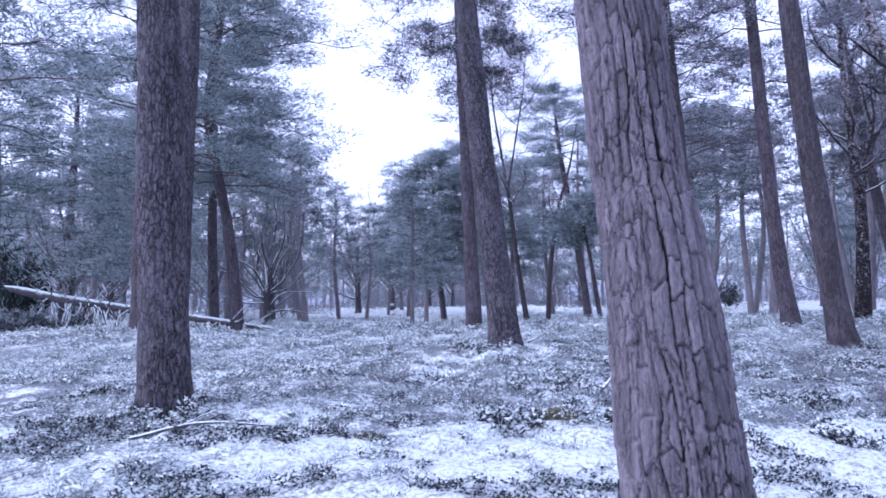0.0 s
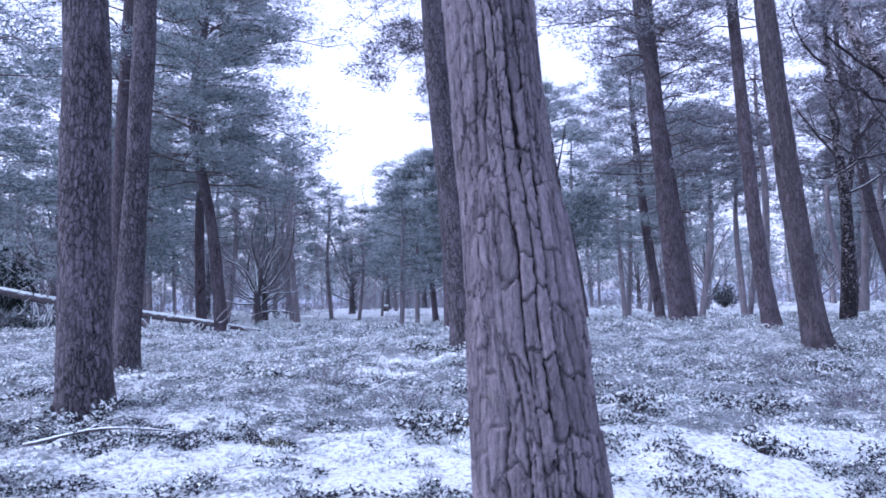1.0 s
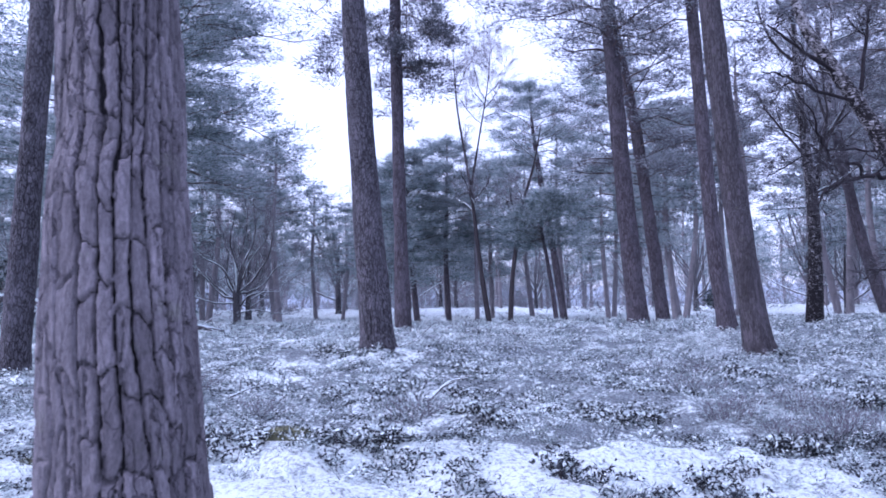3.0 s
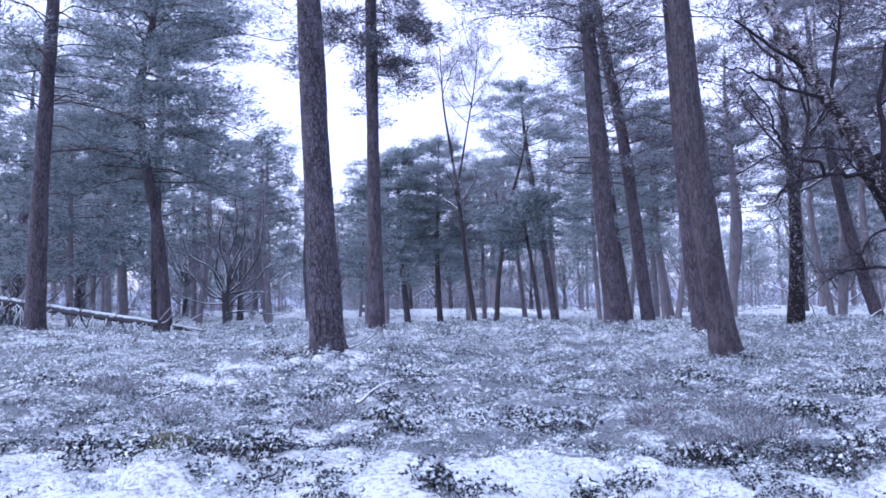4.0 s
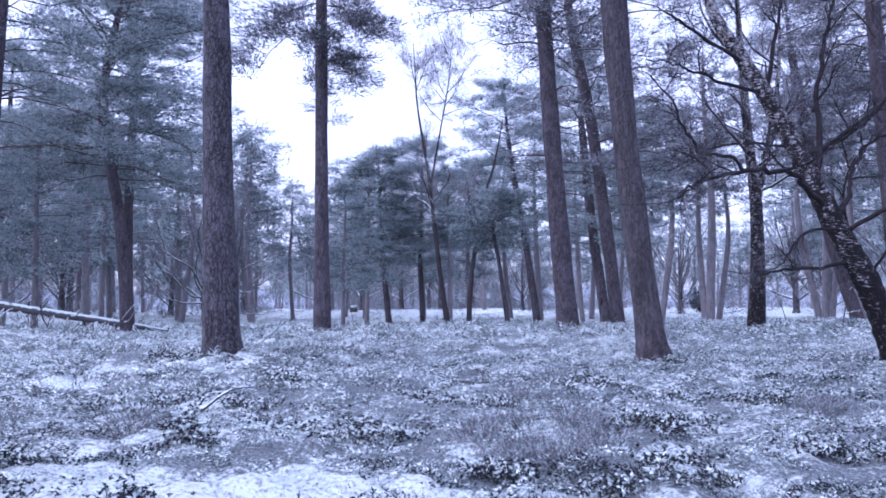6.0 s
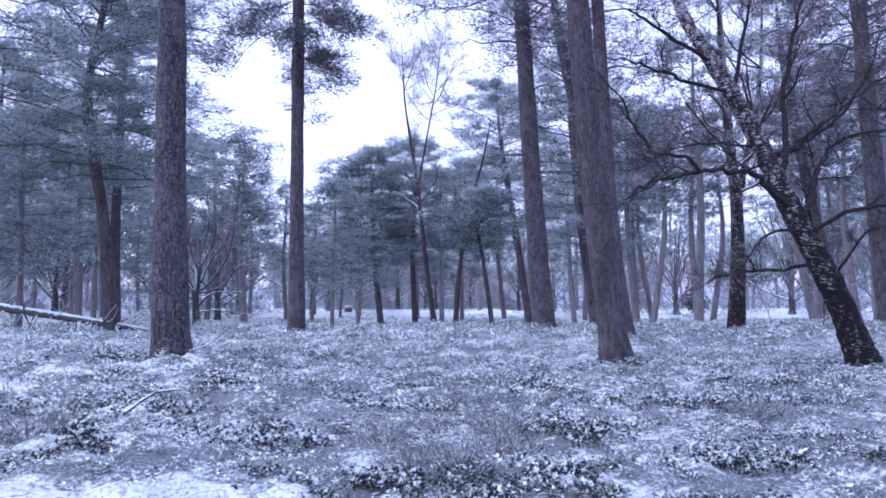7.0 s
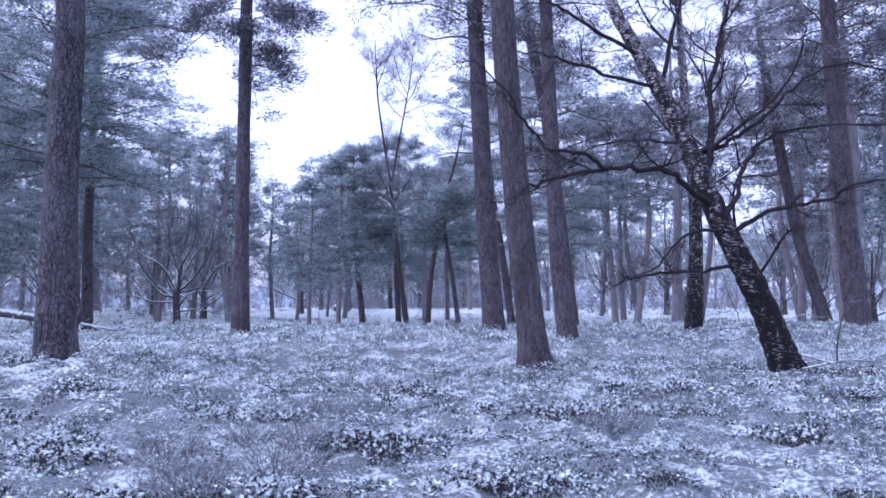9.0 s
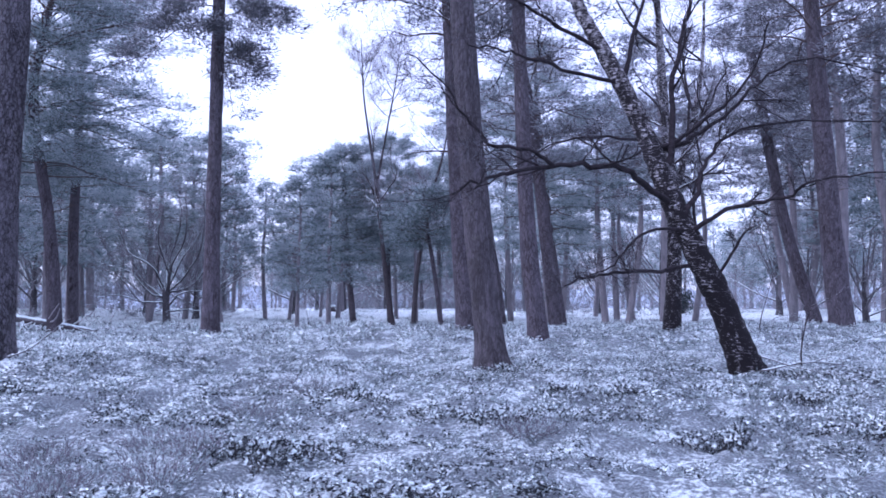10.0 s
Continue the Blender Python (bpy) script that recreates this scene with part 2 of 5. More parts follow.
def plain(name, stops, scale, rough=0.9):
    m, t, b = material(name)
    n = noise_node(t, scale, 5, 0.65)
    t.links.new(ramp(t, n.outputs[0], stops).outputs[0], b.inputs["Base Color"])
    b.inputs["Roughness"].default_value = rough
    bump(t, n.outputs[0], 0.5, 0.02, b.inputs["Normal"])
    return m


M_MOSS = plain("moss", [(0.3, (0.035, 0.038, 0.02)), (0.7, (0.13, 0.13, 0.07))], 22)
M_DEAD = twig_material("dead_wood", (0.20, 0.185, 0.19), (0.42, 0.40, 0.405), 0.5, 0.85)
M_SNOW = plain("snow", [(0.3, (0.71, 0.755, 0.75)), (0.7, SNOW)], 9, 0.7)
# The haze of distance is put into this blue-grey base colour.
M_RIDGE = plain("hazed_woods", [(0.3, (0.27, 0.31, 0.37)), (0.7, (0.36, 0.40, 0.46))], 0.08, 1.0)


# --- mesh tools ---
def hash2(i, j, seed):
    h = np.sin(i * 127.1 + j * 311.7 + seed * 74.7) * 43758.5453
    return h - np.floor(h)


def vnoise(x, y, seed=0):
    ix, iy = np.floor(x), np.floor(y)
    fx, fy = x - ix, y - iy
    fx, fy = fx * fx * (3 - 2 * fx), fy * fy * (3 - 2 * fy)
    a, b = hash2(ix, iy, seed), hash2(ix + 1, iy, seed)
    c, d = hash2(ix, iy + 1, seed), hash2(ix + 1, iy + 1, seed)
    return (a + (b - a) * fx) * (1 - fy) + (c + (d - c) * fx) * fy


def step(a, b, x):
    s = np.clip((x - a) / (b - a), 0, 1)
    return s * s * (3 - 2 * s)


class Geo:
    """Gathers rings and triangles, then makes them one mesh object."""

    def __init__(self):
        self.v, self.q, self.t, self.qm, self.tm, self.n = [], [], [], [], [], 0

    def add(self, v, q=None, t=None, m=0):
        if q is not None and len(q):
            self.q.append(np.asarray(q) + self.n)
            self.qm.append(np.full(len(q), m) if np.isscalar(m) else m)
        if t is not None and len(t):
            self.t.append(np.asarray(t) + self.n)
            self.tm.append(np.full(len(t), m) if np.isscalar(m) else m)
        self.v.append(np.asarray(v, float))
        self.n += len(v)

    def tube(self, pts, radii, seg=5, m=0, cap=False):
        p, r = np.asarray(pts, float), np.asarray(radii, float)
        d = np.gradient(p, axis=0)
        d /= np.linalg.norm(d, axis=1)[:, None] + 1e-9
        ref = np.array((0.0, 0.0, 1.0)) if abs(d[:, 2]).mean() < 0.75 else np.array((0.0, 1.0, 0.0))
        a = np.cross(d, ref)
        a /= np.linalg.norm(a, axis=1)[:, None] + 1e-9
        b = np.cross(a, d)
        ang = np.arange(seg) * 2 * np.pi / seg
        ring = a[:, None] * np.cos(ang)[None, :, None] + b[:, None] * np.sin(ang)[None, :, None]
        v = (p[:, None] + ring * r[:, None, None]).reshape(-1, 3)
        i = np.arange(len(p) - 1)[:, None] * seg
        j = np.arange(seg)[None]
        k = (j + 1) % seg
        q = np.stack([i + j, i + k, i + seg + k, i + seg + j], -1).reshape(-1, 4)
        t = None
        if cap:
            v = np.concatenate([v, p[:1], p[-1:]])
            c0, c1, last = len(v) - 2, len(v) - 1, (len(p) - 1) * seg
            t = [(c0, (s + 1) % seg, s) for s in range(seg)] + [(c1, last + s, last + (s + 1) % seg) for s in range(seg)]
        self.add(v, q, t, m)

    def soup(self, v, m=0):
        self.add(v, None, np.arange(len(v)).reshape(-1, 3), m)

    def mesh(self, name, mats, smooth=True, attrs=()):
        me = bpy.data.meshes.new(name)
        v = np.concatenate(self.v)
        q = np.concatenate(self.q) if self.q else np.zeros((0, 4), int)
        t = np.concatenate(self.t) if self.t else np.zeros((0, 3), int)
        me.vertices.add(len(v))
        me.vertices.foreach_set("co", v.astype(np.float32).ravel())
        loops = np.concatenate([q.ravel(), t.ravel()]).astype(np.int32)
        me.loops.add(len(loops))
        me.loops.foreach_set("vertex_index", loops)
        starts = np.concatenate([np.arange(len(q)) * 4, len(q) * 4 + np.arange(len(t)) * 3]).astype(np.int32)
        me.polygons.add(len(starts))
        me.polygons.foreach_set("loop_start", starts)
        for m in mats:
            me.materials.append(m)
        mi = np.concatenate(self.qm + self.tm) if (self.qm or self.tm) else np.zeros(0)
        me.polygons.foreach_set("material_index", mi.astype(np.int32))
        me.polygons.foreach_set("use_smooth", np.full(len(starts), smooth))
        for key, values in attrs:
            me.attributes.new(key, "FLOAT", "POINT").data.foreach_set("value", np.asarray(values, np.float32))
        me.update(calc_edges=True)
        return me

    def part(self, name, mats, parent=None, label="", smooth=True, attrs=()):
        up = parent
        while up is not None:
            self.v = [v - np.array(up.location) for v in self.v]
            up = up.parent
        ob = new(name, self.mesh(name, mats, smooth, attrs))
        ob.parent = parent
        return tagged(ob, label)


def blades(centres, axes, k, length, width, spread, rng):
    """k thin pointed blades from each centre, fanned round its axis."""
    c = np.repeat(centres, k, axis=0)
    d = np.repeat(axes, k, axis=0) + rng.normal(0, spread, (len(c), 3))
    d /= np.linalg.norm(d, axis=1)[:, None] + 1e-9
    s = np.cross(d, rng.normal(0, 1, (len(c), 3)))
    s /= np.linalg.norm(s, axis=1)[:, None] + 1e-9
    ln = length * rng.uniform(0.6, 1.25, (len(c), 1))
    w = width * rng.uniform(0.7, 1.3, (len(c), 1)) / 2
    root = c + d * ln * 0.12
    return np.stack([root - s * w, root + s * w, c + d * ln], 1).reshape(-1, 3), d


def curve_points(pts, n):
    """A smooth line of n points through the given ones."""
    p = np.asarray(pts, float)
    p = np.concatenate([2 * p[:1] - p[1:2], p, 2 * p[-1:] - p[-2:-1]])
    u = np.linspace(0, len(pts) - 1 - 1e-6, n)
    i = u.astype(int)
    f = (u - i)[:, None]
    a, b, c, d = p[i], p[i + 1], p[i + 2], p[i + 3]
    return 0.5 * (2 * b + (c - a) * f + (2 * a - 5 * b + 4 * c - d) * f ** 2 + (3 * b - a - 3 * c + d) * f ** 3)


# --- the ground: gently rolling heath under thin snow ---
def lie(x, y):
    x, y = np.asarray(x, float), np.asarray(y, float)
    return (0.063 + 0.083 * np.exp(-((y - 23) / 8) ** 2) + 0.404 * np.exp(-((x - 1) ** 2 + (y - 14) ** 2) / 9)
            + 0.55 * np.exp(-((x + 12.5) ** 2 + (y - 24.5) ** 2) / 26) + 0.54 * np.exp(-((x - 20) ** 2 + (y - 28) ** 2) / 150)
            + 0.19 * np.exp(-((x + 4) ** 2 + (y - 9.5) ** 2) / 22)
            + 0.45 * np.exp(-((x - 5) ** 2 + (y - 23) ** 2) / 36) - 0.08 * np.exp(-((y - 55) / 22) ** 2) + 0.80 * step(56, 84, y + 4 * np.sin(x * 0.13)) * (0.45 + 0.9 * vnoise(x * 0.11, y * 0.08, 9)) - 0.004 * np.clip(y - 90, 0, 190))


def bank_edge(x, y):
    """How far a spot lies behind the lip of the snowy strip along the path."""
    return y - 6.75 - 0.22 * np.sin(x * 0.9 + 0.6) - 0.9 * (vnoise(x * 0.7, y * 0.7, 17) - 0.5) - 0.35 * (vnoise(x * 2.6, y * 2.6, 18) - 0.5)


def heath(x, y):
    x, y = np.asarray(x, float), np.asarray(y, float)
    near = step(-40, 0, -np.hypot(x - 5, y - 8))
    small = 0.16 * (vnoise(x * 0.9, y * 0.9, 3) - 0.5) + 0.13 * (vnoise(x * 2.3, y * 2.3, 4) - 0.5) + 0.11 * (vnoise(x * 5.2, y * 5.2, 5) - 0.5)
    far = step(45, 90, y) * (0.22 * (vnoise(x * 0.22, y * 0.2, 8) - 0.5))
    lip = 0.07 * np.exp(-((bank_edge(x, y) + 0.25) / 0.30) ** 2) * step(8.6, 5.6, x)
    return lie(x, y) - 0.10 + lip + small * (0.35 + 0.65 * near) + far


def snow_cover(x, y):
    x, y = np.asarray(x, float), np.asarray(y, float)
    s = 0.36 + 0.20 * (vnoise(x * 0.55, y * 0.55, 11) - 0.5) + 0.32 * (vnoise(x * 1.7, y * 1.7, 12) - 0.5) + 0.52 * (vnoise(x * 4.3, y * 4.3, 13) - 0.5)
    strip = step(0.30, -0.20, bank_edge(x, y)) * step(8.6, 5.6, x + 0.8 * vnoise(x, y * 1.5, 15)) * (0.35 + 0.65 * step(-2.4, 0.8, x)) * step(-1.5, 2.5, y - 0.3 * x + 1.5 * vnoise(x * 0.8, y * 0.8, 19))
    s = s + (0.27 + 0.25 * vnoise(x * 1.2, y * 1.2, 16)) * strip + 0.26 * step(30, 48, y) + 0.06 * step(14, 30, y)
    s = s - 0.09 * step(6.5, 9.5, x) * step(16, 12, y) - 0.35 * np.exp(-((x - 6.2) / 1.1) ** 2 - ((y - 7.2) / 0.6) ** 2)
    return np.clip(s, 0, 1)


def spaced(lo, hi, fine, reach_lo, reach_hi, growth):
    mid = list(np.arange(lo, hi, fine))
    out, d, x = [], fine, lo
    while x > reach_lo:
        d *= growth
        x -= d
        out.append(x)
    up, d, x = [], fine, mid[-1]
    while x < reach_hi:
        d *= growth
        x += d
        up.append(x)
    return np.array(out[::-1] + mid + up)


def build_ground():
    xs = spaced(-7, 18, 0.115, -900, 900, 1.10)
    ys = spaced(3.2, 13, 0.115, -500, 1500, 1.07)
    gx, gy = np.meshgrid(xs, ys)
    v = np.stack([gx, gy, heath(gx, gy)], -1).reshape(-1, 3)
    nx = len(xs)
    i = np.arange(len(ys) - 1)[:, None] * nx
    j = np.arange(nx - 1)[None]
    q = np.stack([i + j, i + j + 1, i + nx + j + 1, i + nx + j], -1).reshape(-1, 4)
    g = Geo()
    g.add(v, q)
    ob = g.part("ground", [M_GROUND], attrs=[("snow", snow_cover(gx, gy).ravel())])
    tagged(ob, "heathland floor of brown litter under thin patchy snow", "ground", kind="structure")


build_ground()


# --- pines ---
def bark(ang, z, cells, tall, seed, even=False):
    """Upright ridges that wander and split, broken across into plates: the rise from furrow to plate, and each plate's own number."""
    u = (ang - np.pi / 2) / (2 * np.pi)
    w = z / tall
    gx = u * cells + 1.0 * (vnoise(u * cells * 0.45, w * 0.45, seed) - 0.5) + 0.5 * (vnoise(u * cells * 1.1, w * 1.0, seed + 1) - 0.5) + 0.15 * (vnoise(u * cells * 2.6, w * 5, seed + 14) - 0.5) + 0.12 * (vnoise(u * cells * 6, w * 13, seed + 2) - 0.5)
    col = np.floor(gx)
    fx = gx - col
    gy = w * (0.75 + 0.6 * hash2(col, 0 * col, seed + 3)) + 7 * hash2(col, 0 * col, seed + 4)
    gy = gy + (hash2(col, 0 * col, seed + 5) - 0.5) * (fx - 0.5) * 0.7 + 0.35 * (vnoise(gx * 2.2, w * 2.5, seed + 6) - 0.5)
    row = np.floor(gy)
    fy = gy - row
    some = vnoise(u * cells * 0.8, w * 0.8, seed + 7)
    side = np.minimum(fx, 1 - fx) / (0.06 + 0.12 * some)
    keep = hash2(col, row, seed + 8)
    cross = np.minimum(fy, 1 - fy) / (0.03 + 0.06 * keep)
    split = np.abs(fx - 0.3 - 0.4 * hash2(col, row, seed + 9) - 0.25 * (vnoise(gx * 3, w * 4, seed + 10) - 0.5)) / 0.07
    gone = 0.55 * step(0.55, 0.85, hash2(col, row, seed + 15))
    rise = np.minimum(np.maximum(step(0.0, 1.0, side), gone), 0.38 + 0.62 * step(0.0, 1.0, cross))
    rise = np.minimum(rise, np.where(keep > 0.45, 0.5 + 0.5 * step(0.0, 1.0, split), 1.0))
    deep = 1.0 if even else 0.30 + 0.70 * step(0.25, 0.6, vnoise(u * 5.0, z * 0.7, seed + 11))
    fleck = 0.10 * (vnoise(u * cells * 7, w * 12, seed + 12) - 0.5)
    return 1 - (1 - rise) * deep + fleck, hash2(col, row, seed + 13)


def pine_trunk(parent, line, seg, rows_to, row, plate, tall, deep, seed, mat, flare=0.0, weather=None):
    """line: x, y, z, radius from the foot to the tip."""
    line = np.asarray(line, float)
    foot, tip = line[0, 2], line[-1, 2]
    zs = list(np.arange(foot, min(rows_to, tip), row)) + list(np.arange(min(rows_to, tip), tip, max(row, 0.35))) + [tip]
    zs = np.array(zs)
    cp = curve_points(line, 160)
    order = np.argsort(cp[:, 2])
    c = cp[order]
    px, py, pr = (np.interp(zs, c[:, 2], c[:, k]) for k in (0, 1, 3))
    ang = np.pi / 2 + np.arange(seg) * 2 * np.pi / seg
    A, Z = np.meshgrid(ang, zs)
    cells = max(6, round(2 * np.pi * line[1, 3] / plate))
    crack, tone = bark(A, Z - foot, cells, tall, seed, weather is not None)
    if weather:  # one side of the stem is worn smooth, the other keeps its deep furrows
        keep = weather[1] + (1 - weather[1]) * step(-0.15, 0.65, np.cos(A - radians(weather[0])) + 0.5 * (vnoise(A * 3, Z * 1.3, seed + 20) - 0.5))
        crack = 1 - np.clip(1.1 * (1 - crack) * keep, 0, 1.1)
    up = (Z - foot)
    toes = flare * np.exp(-up / 0.22) * (0.55 + 0.45 * np.cos(A * 5 + seed)) * pr[:, None]
    rough = deep * (np.clip(crack, -0.2, 1) - 1 + 0.45 * (tone - 0.5)) * np.clip(pr[:, None] / line[1, 3], 0.25, 1)
    sway = 0.025 * pr[:, None] * np.sin(A * 2 + Z * 1.7 + seed) + 0.02 * pr[:, None] * np.sin(A * 3 - Z * 3.1)
    r = pr[:, None] + toes + rough + sway
    v = np.stack([px[:, None] + r * np.cos(A), py[:, None] + r * np.sin(A), Z], -1).reshape(-1, 3)
    i = np.arange(len(zs) - 1)[:, None] * seg
    j = np.arange(seg)[None]
    k = (j + 1) % seg
    q = np.stack([i + j, i + k, i + seg + k, i + seg + j], -1).reshape(-1, 4)
    g = Geo()
    g.add(v, q)
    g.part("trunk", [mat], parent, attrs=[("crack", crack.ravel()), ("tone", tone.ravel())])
    return c


def limb_line(base, az, length, rise, droop, rng, n=5):
    s = np.linspace(0, 1, n)[:, None]
    out = np.array((math.cos(az), math.sin(az), 0.0))
    side = np.array((-out[1], out[0], 0.0))
    bend = rng.normal(0, 0.10)
    p = base + out * length * s + side * bend * length * s ** 2
    p[:, 2] += (rise * length * s - droop * length * s ** 2)[:, 0]
    p[1:] += rng.normal(0, 0.025 * length, (n - 1, 3))
    return p


def spray_pads(g, at, heading, size, fringe, needle, frost, rng):
    """Flat cloudy pads of needles that point outward and up; each needle is shaded as part of its pad."""
    n = len(at)
    out = np.stack([np.cos(heading), np.sin(heading), 0 * heading], 1)
    across = np.stack([-out[:, 1], out[:, 0], 0 * heading], 1)
    tilt = rng.normal(0, 0.25, (n, 2))
    up = np.stack([tilt[:, 0], tilt[:, 1], np.ones(n)], 1)
    axes = np.stack([out * 1.3, across * 0.95, up * 0.50], 1) * size[:, None, None]
    w = rng.normal(0, 1, (n, fringe, 3))
    w /= np.linalg.norm(w, axis=2)[..., None]
    c = (at[:, None] + np.einsum("nmk,nkj->nmj", w * rng.uniform(0.0, 1.0, (n, fringe, 1)) ** 0.6, axes)).reshape(-1, 3)
    w = np.einsum("nmk,nkj->nmj", w, axes / size[:, None, None]).reshape(-1, 3)
    d = w * 0.8 + 0.55 * np.repeat(out, fringe, axis=0) + rng.normal(0, 0.4, w.shape) + np.array((0, 0, 0.22))
    d /= np.linalg.norm(d, axis=1)[:, None] + 1e-9
    face = w / np.array((1, 1, 0.6)) + np.array((0, 0, 0.5))
    face /= np.linalg.norm(face, axis=1)[:, None] + 1e-9
    s = np.cross(d, rng.normal(0, 1, d.shape))
    s /= np.linalg.norm(s, axis=1)[:, None] + 1e-9
    ln = needle[0] * rng.uniform(0.6, 1.3, (len(c), 1))
    wd = needle[1] * rng.uniform(0.7, 1.3, (len(c), 1)) / 2
    tri = np.stack([c - s * wd, c + s * wd, c + d * ln], 1)
    wrong = np.einsum("nk,nk->n", np.cross(tri[:, 1] - tri[:, 0], tri[:, 2] - tri[:, 0]), face) < 0
    tri[wrong] = tri[wrong][:, [1, 0, 2]]
    # Frost favours pad tops, dark needles the underside: top-lit shading put into colour.
    share = 0.12 + np.repeat(rng.uniform(0, 1, n), fringe) * 0.5 + rng.uniform(0, 0.3, len(c)) - 0.45 * w[:, 2]
    g.soup(tri.reshape(-1, 3), (share < frost).astype(int))
    g.nor.append(np.repeat(face, 3, axis=0))


def pine_crown(parent, centre, low, top, rad, limbs, rng, needle=(0.26, 0.034), fringe=44, subs=6, frost=0.52, split=False, light=False, pad=0.55, hang=0.0, needles=None):
    """Limbs in loose storeys that carry flat pads of frosted needles, denser towards their ends."""
    wood, fol = Geo(), Geo()
    fol.nor = []
    at_all, turn_all, size_all = [], [], []
    for i in range(limbs):
        f = (i + rng.uniform(0, 1)) / limbs
        h = low + (top - low) * f
        base = np.array([np.interp(h, centre[:, 2], centre[:, 0]), np.interp(h, centre[:, 2], centre[:, 1]), h])
        az = i * 2.4 + rng.normal(0, 0.5)
        reach = rad * math.sin(math.pi * (0.20 + 0.76 * f)) ** 0.75 * rng.uniform(0.5, 1.08)
        rise, droop = rng.uniform(0.0, 0.30) + 0.45 * f, rng.uniform(0.1, 0.40) + hang
        if split and i:
            wood.part("limb", [M_LIMB], parent, "snow-dusted grey-brown limb")
            wood = Geo()
        p = limb_line(base, az, reach, rise, droop, rng, 4 if light else 5)
        thick = 0.010 + 0.007 * reach
        wood.tube(p, np.linspace(thick, 0.25 * thick, len(p)), 3 if light else 4)
        for s in np.linspace(0.34, 1.0, subs):
            u = s * (len(p) - 1)
            a = min(int(u), len(p) - 2)
            at = p[a] + (p[a + 1] - p[a]) * (u - a)
            turn = az + rng.choice((-1, 1)) * rng.uniform(0.2, 1.2)
            ln = reach * rng.uniform(0.14, 0.36) * (1.25 - 0.5 * s) + 0.12
            end = at + ln * np.array((math.cos(turn), math.sin(turn), rng.uniform(0.0, 0.35)))
            if light:
                side = np.array((0, 0, 0.3 * thick))
                wood.soup([at - side, at + side, end])
            else:
                wood.tube([at, (at + end) / 2 + rng.normal(0, 0.03, 3), end], np.linspace(0.4 * thick, 0.1 * thick, 3), 3)
            for q in ((1.0,) if light else (0.45, 1.0)):
                at_all.append(at + (end - at) * q + rng.normal(0, 0.25 * pad, 3) + (0, 0, 0.15 * pad))
                turn_all.append(turn)
                size_all.append(pad * rng.uniform(0.6, 1.2) * (1.25 - 0.35 * f) * (0.75 + 0.4 * s))
    spray_pads(fol, np.array(at_all), np.array(turn_all), np.array(size_all), fringe, needle, frost, rng)
    wood.part("limb" if split else "branchwork", [M_LIMB], parent, "snow-dusted grey-brown limb" if split else "")
    crown = fol.part("crown", needles or [M_NEEDLE, M_FROST], parent, "frosted mauve-grey needles" if needles else "frosted blue-green needles")
    crown.data.normals_split_custom_set_from_vertices(np.concatenate(fol.nor))


def stubs(parent, centre, spots, rng):
    """Dead snags left on the bare stem: height, azimuth, length."""
    for h, az, ln in spots:
        base = np.array([np.interp(h, centre[:, 2], centre[:, 0]), np.interp(h, centre[:, 2], centre[:, 1]), h])
        g = Geo()
        p = limb_line(base, az, ln, rng.uniform(0.1, 0.5), rng.uniform(0.1, 0.5), rng, 6)
        g.tube(p, np.linspace(0.016 + 0.012 * ln, 0.006, 6), 5)
        if ln > 0.7:
            for s in (0.45, 0.7, 0.85):
                q = limb_line(p[int(s * 5)], az + rng.choice((-1, 1)) * rng.uniform(0.4, 1.0), ln * rng.uniform(0.25, 0.5), rng.uniform(-0.3, 0.6), 0.1, rng, 4)
                g.tube(q, np.linspace(0.010, 0.003, 4), 3)
        g.part("dead_branch", [M_LIMB], parent)


PINE_GROUP = "pines of the wood"


def pine(label, line, tip, low, rad, limbs, seed, seg=48, rows_to=8.0, row=0.04, plate=0.10, tall=0.24, deep=0.02, mat=None, flare=0.25, snags=(), weather=None, **crown):
    rng = np.random.default_rng(seed)
    x, y = line[0][0], line[0][1]
    root = float(lie(x, y)) - 0.18
    top = pine_top(line, tip)
    full = [(x + 0.02, y, root, line[0][3] * 1.06)] + list(line) + top
    thing = new("pine_tree")
    thing.location = (x, y, root + 0.18)
    tagged(thing, label, "tree", PINE_GROUP)
    c = pine_trunk(thing, full, seg, rows_to, row, plate, tall, deep, seed, mat or M_BARK_RED, flare, weather)
    if limbs:
        pine_crown(thing, c, low, tip - 0.3, rad, limbs, rng, split=True, **crown)
    stubs(thing, c, snags, rng)
    return thing


def pine_top(line, tip):
    """Carries the stem on from the last known height, easing back to upright."""
    (x0, y0, z0, r0), (x1, y1, z1, r1) = line[-2], line[-1]
    dx = (x1 - x0) / max(z1 - z0, 0.1)
    span = tip - z1
    return [(x1 + dx * span * 0.45 * 0.8, y1, z1 + span * 0.45, r1 * 0.66), (x1 + dx * span * 0.6, y1, tip, 0.02)]


# --- the pines that stand nearest, one by one ---
pine("large pine with grey-brown deeply furrowed bark beside the path", [(1.26, 3.57, 0.0, 0.345), (1.22, 3.57, 0.32, 0.315), (1.12, 3.64, 1.61, 0.268), (1.03, 3.75, 2.80, 0.243)],
     18, 9.5, 3.2, 22, 1, seg=260, rows_to=3.1, row=0.011, plate=0.086, tall=0.30, deep=0.044, flare=0.12, mat=M_BARK, weather=(338, 0.68))
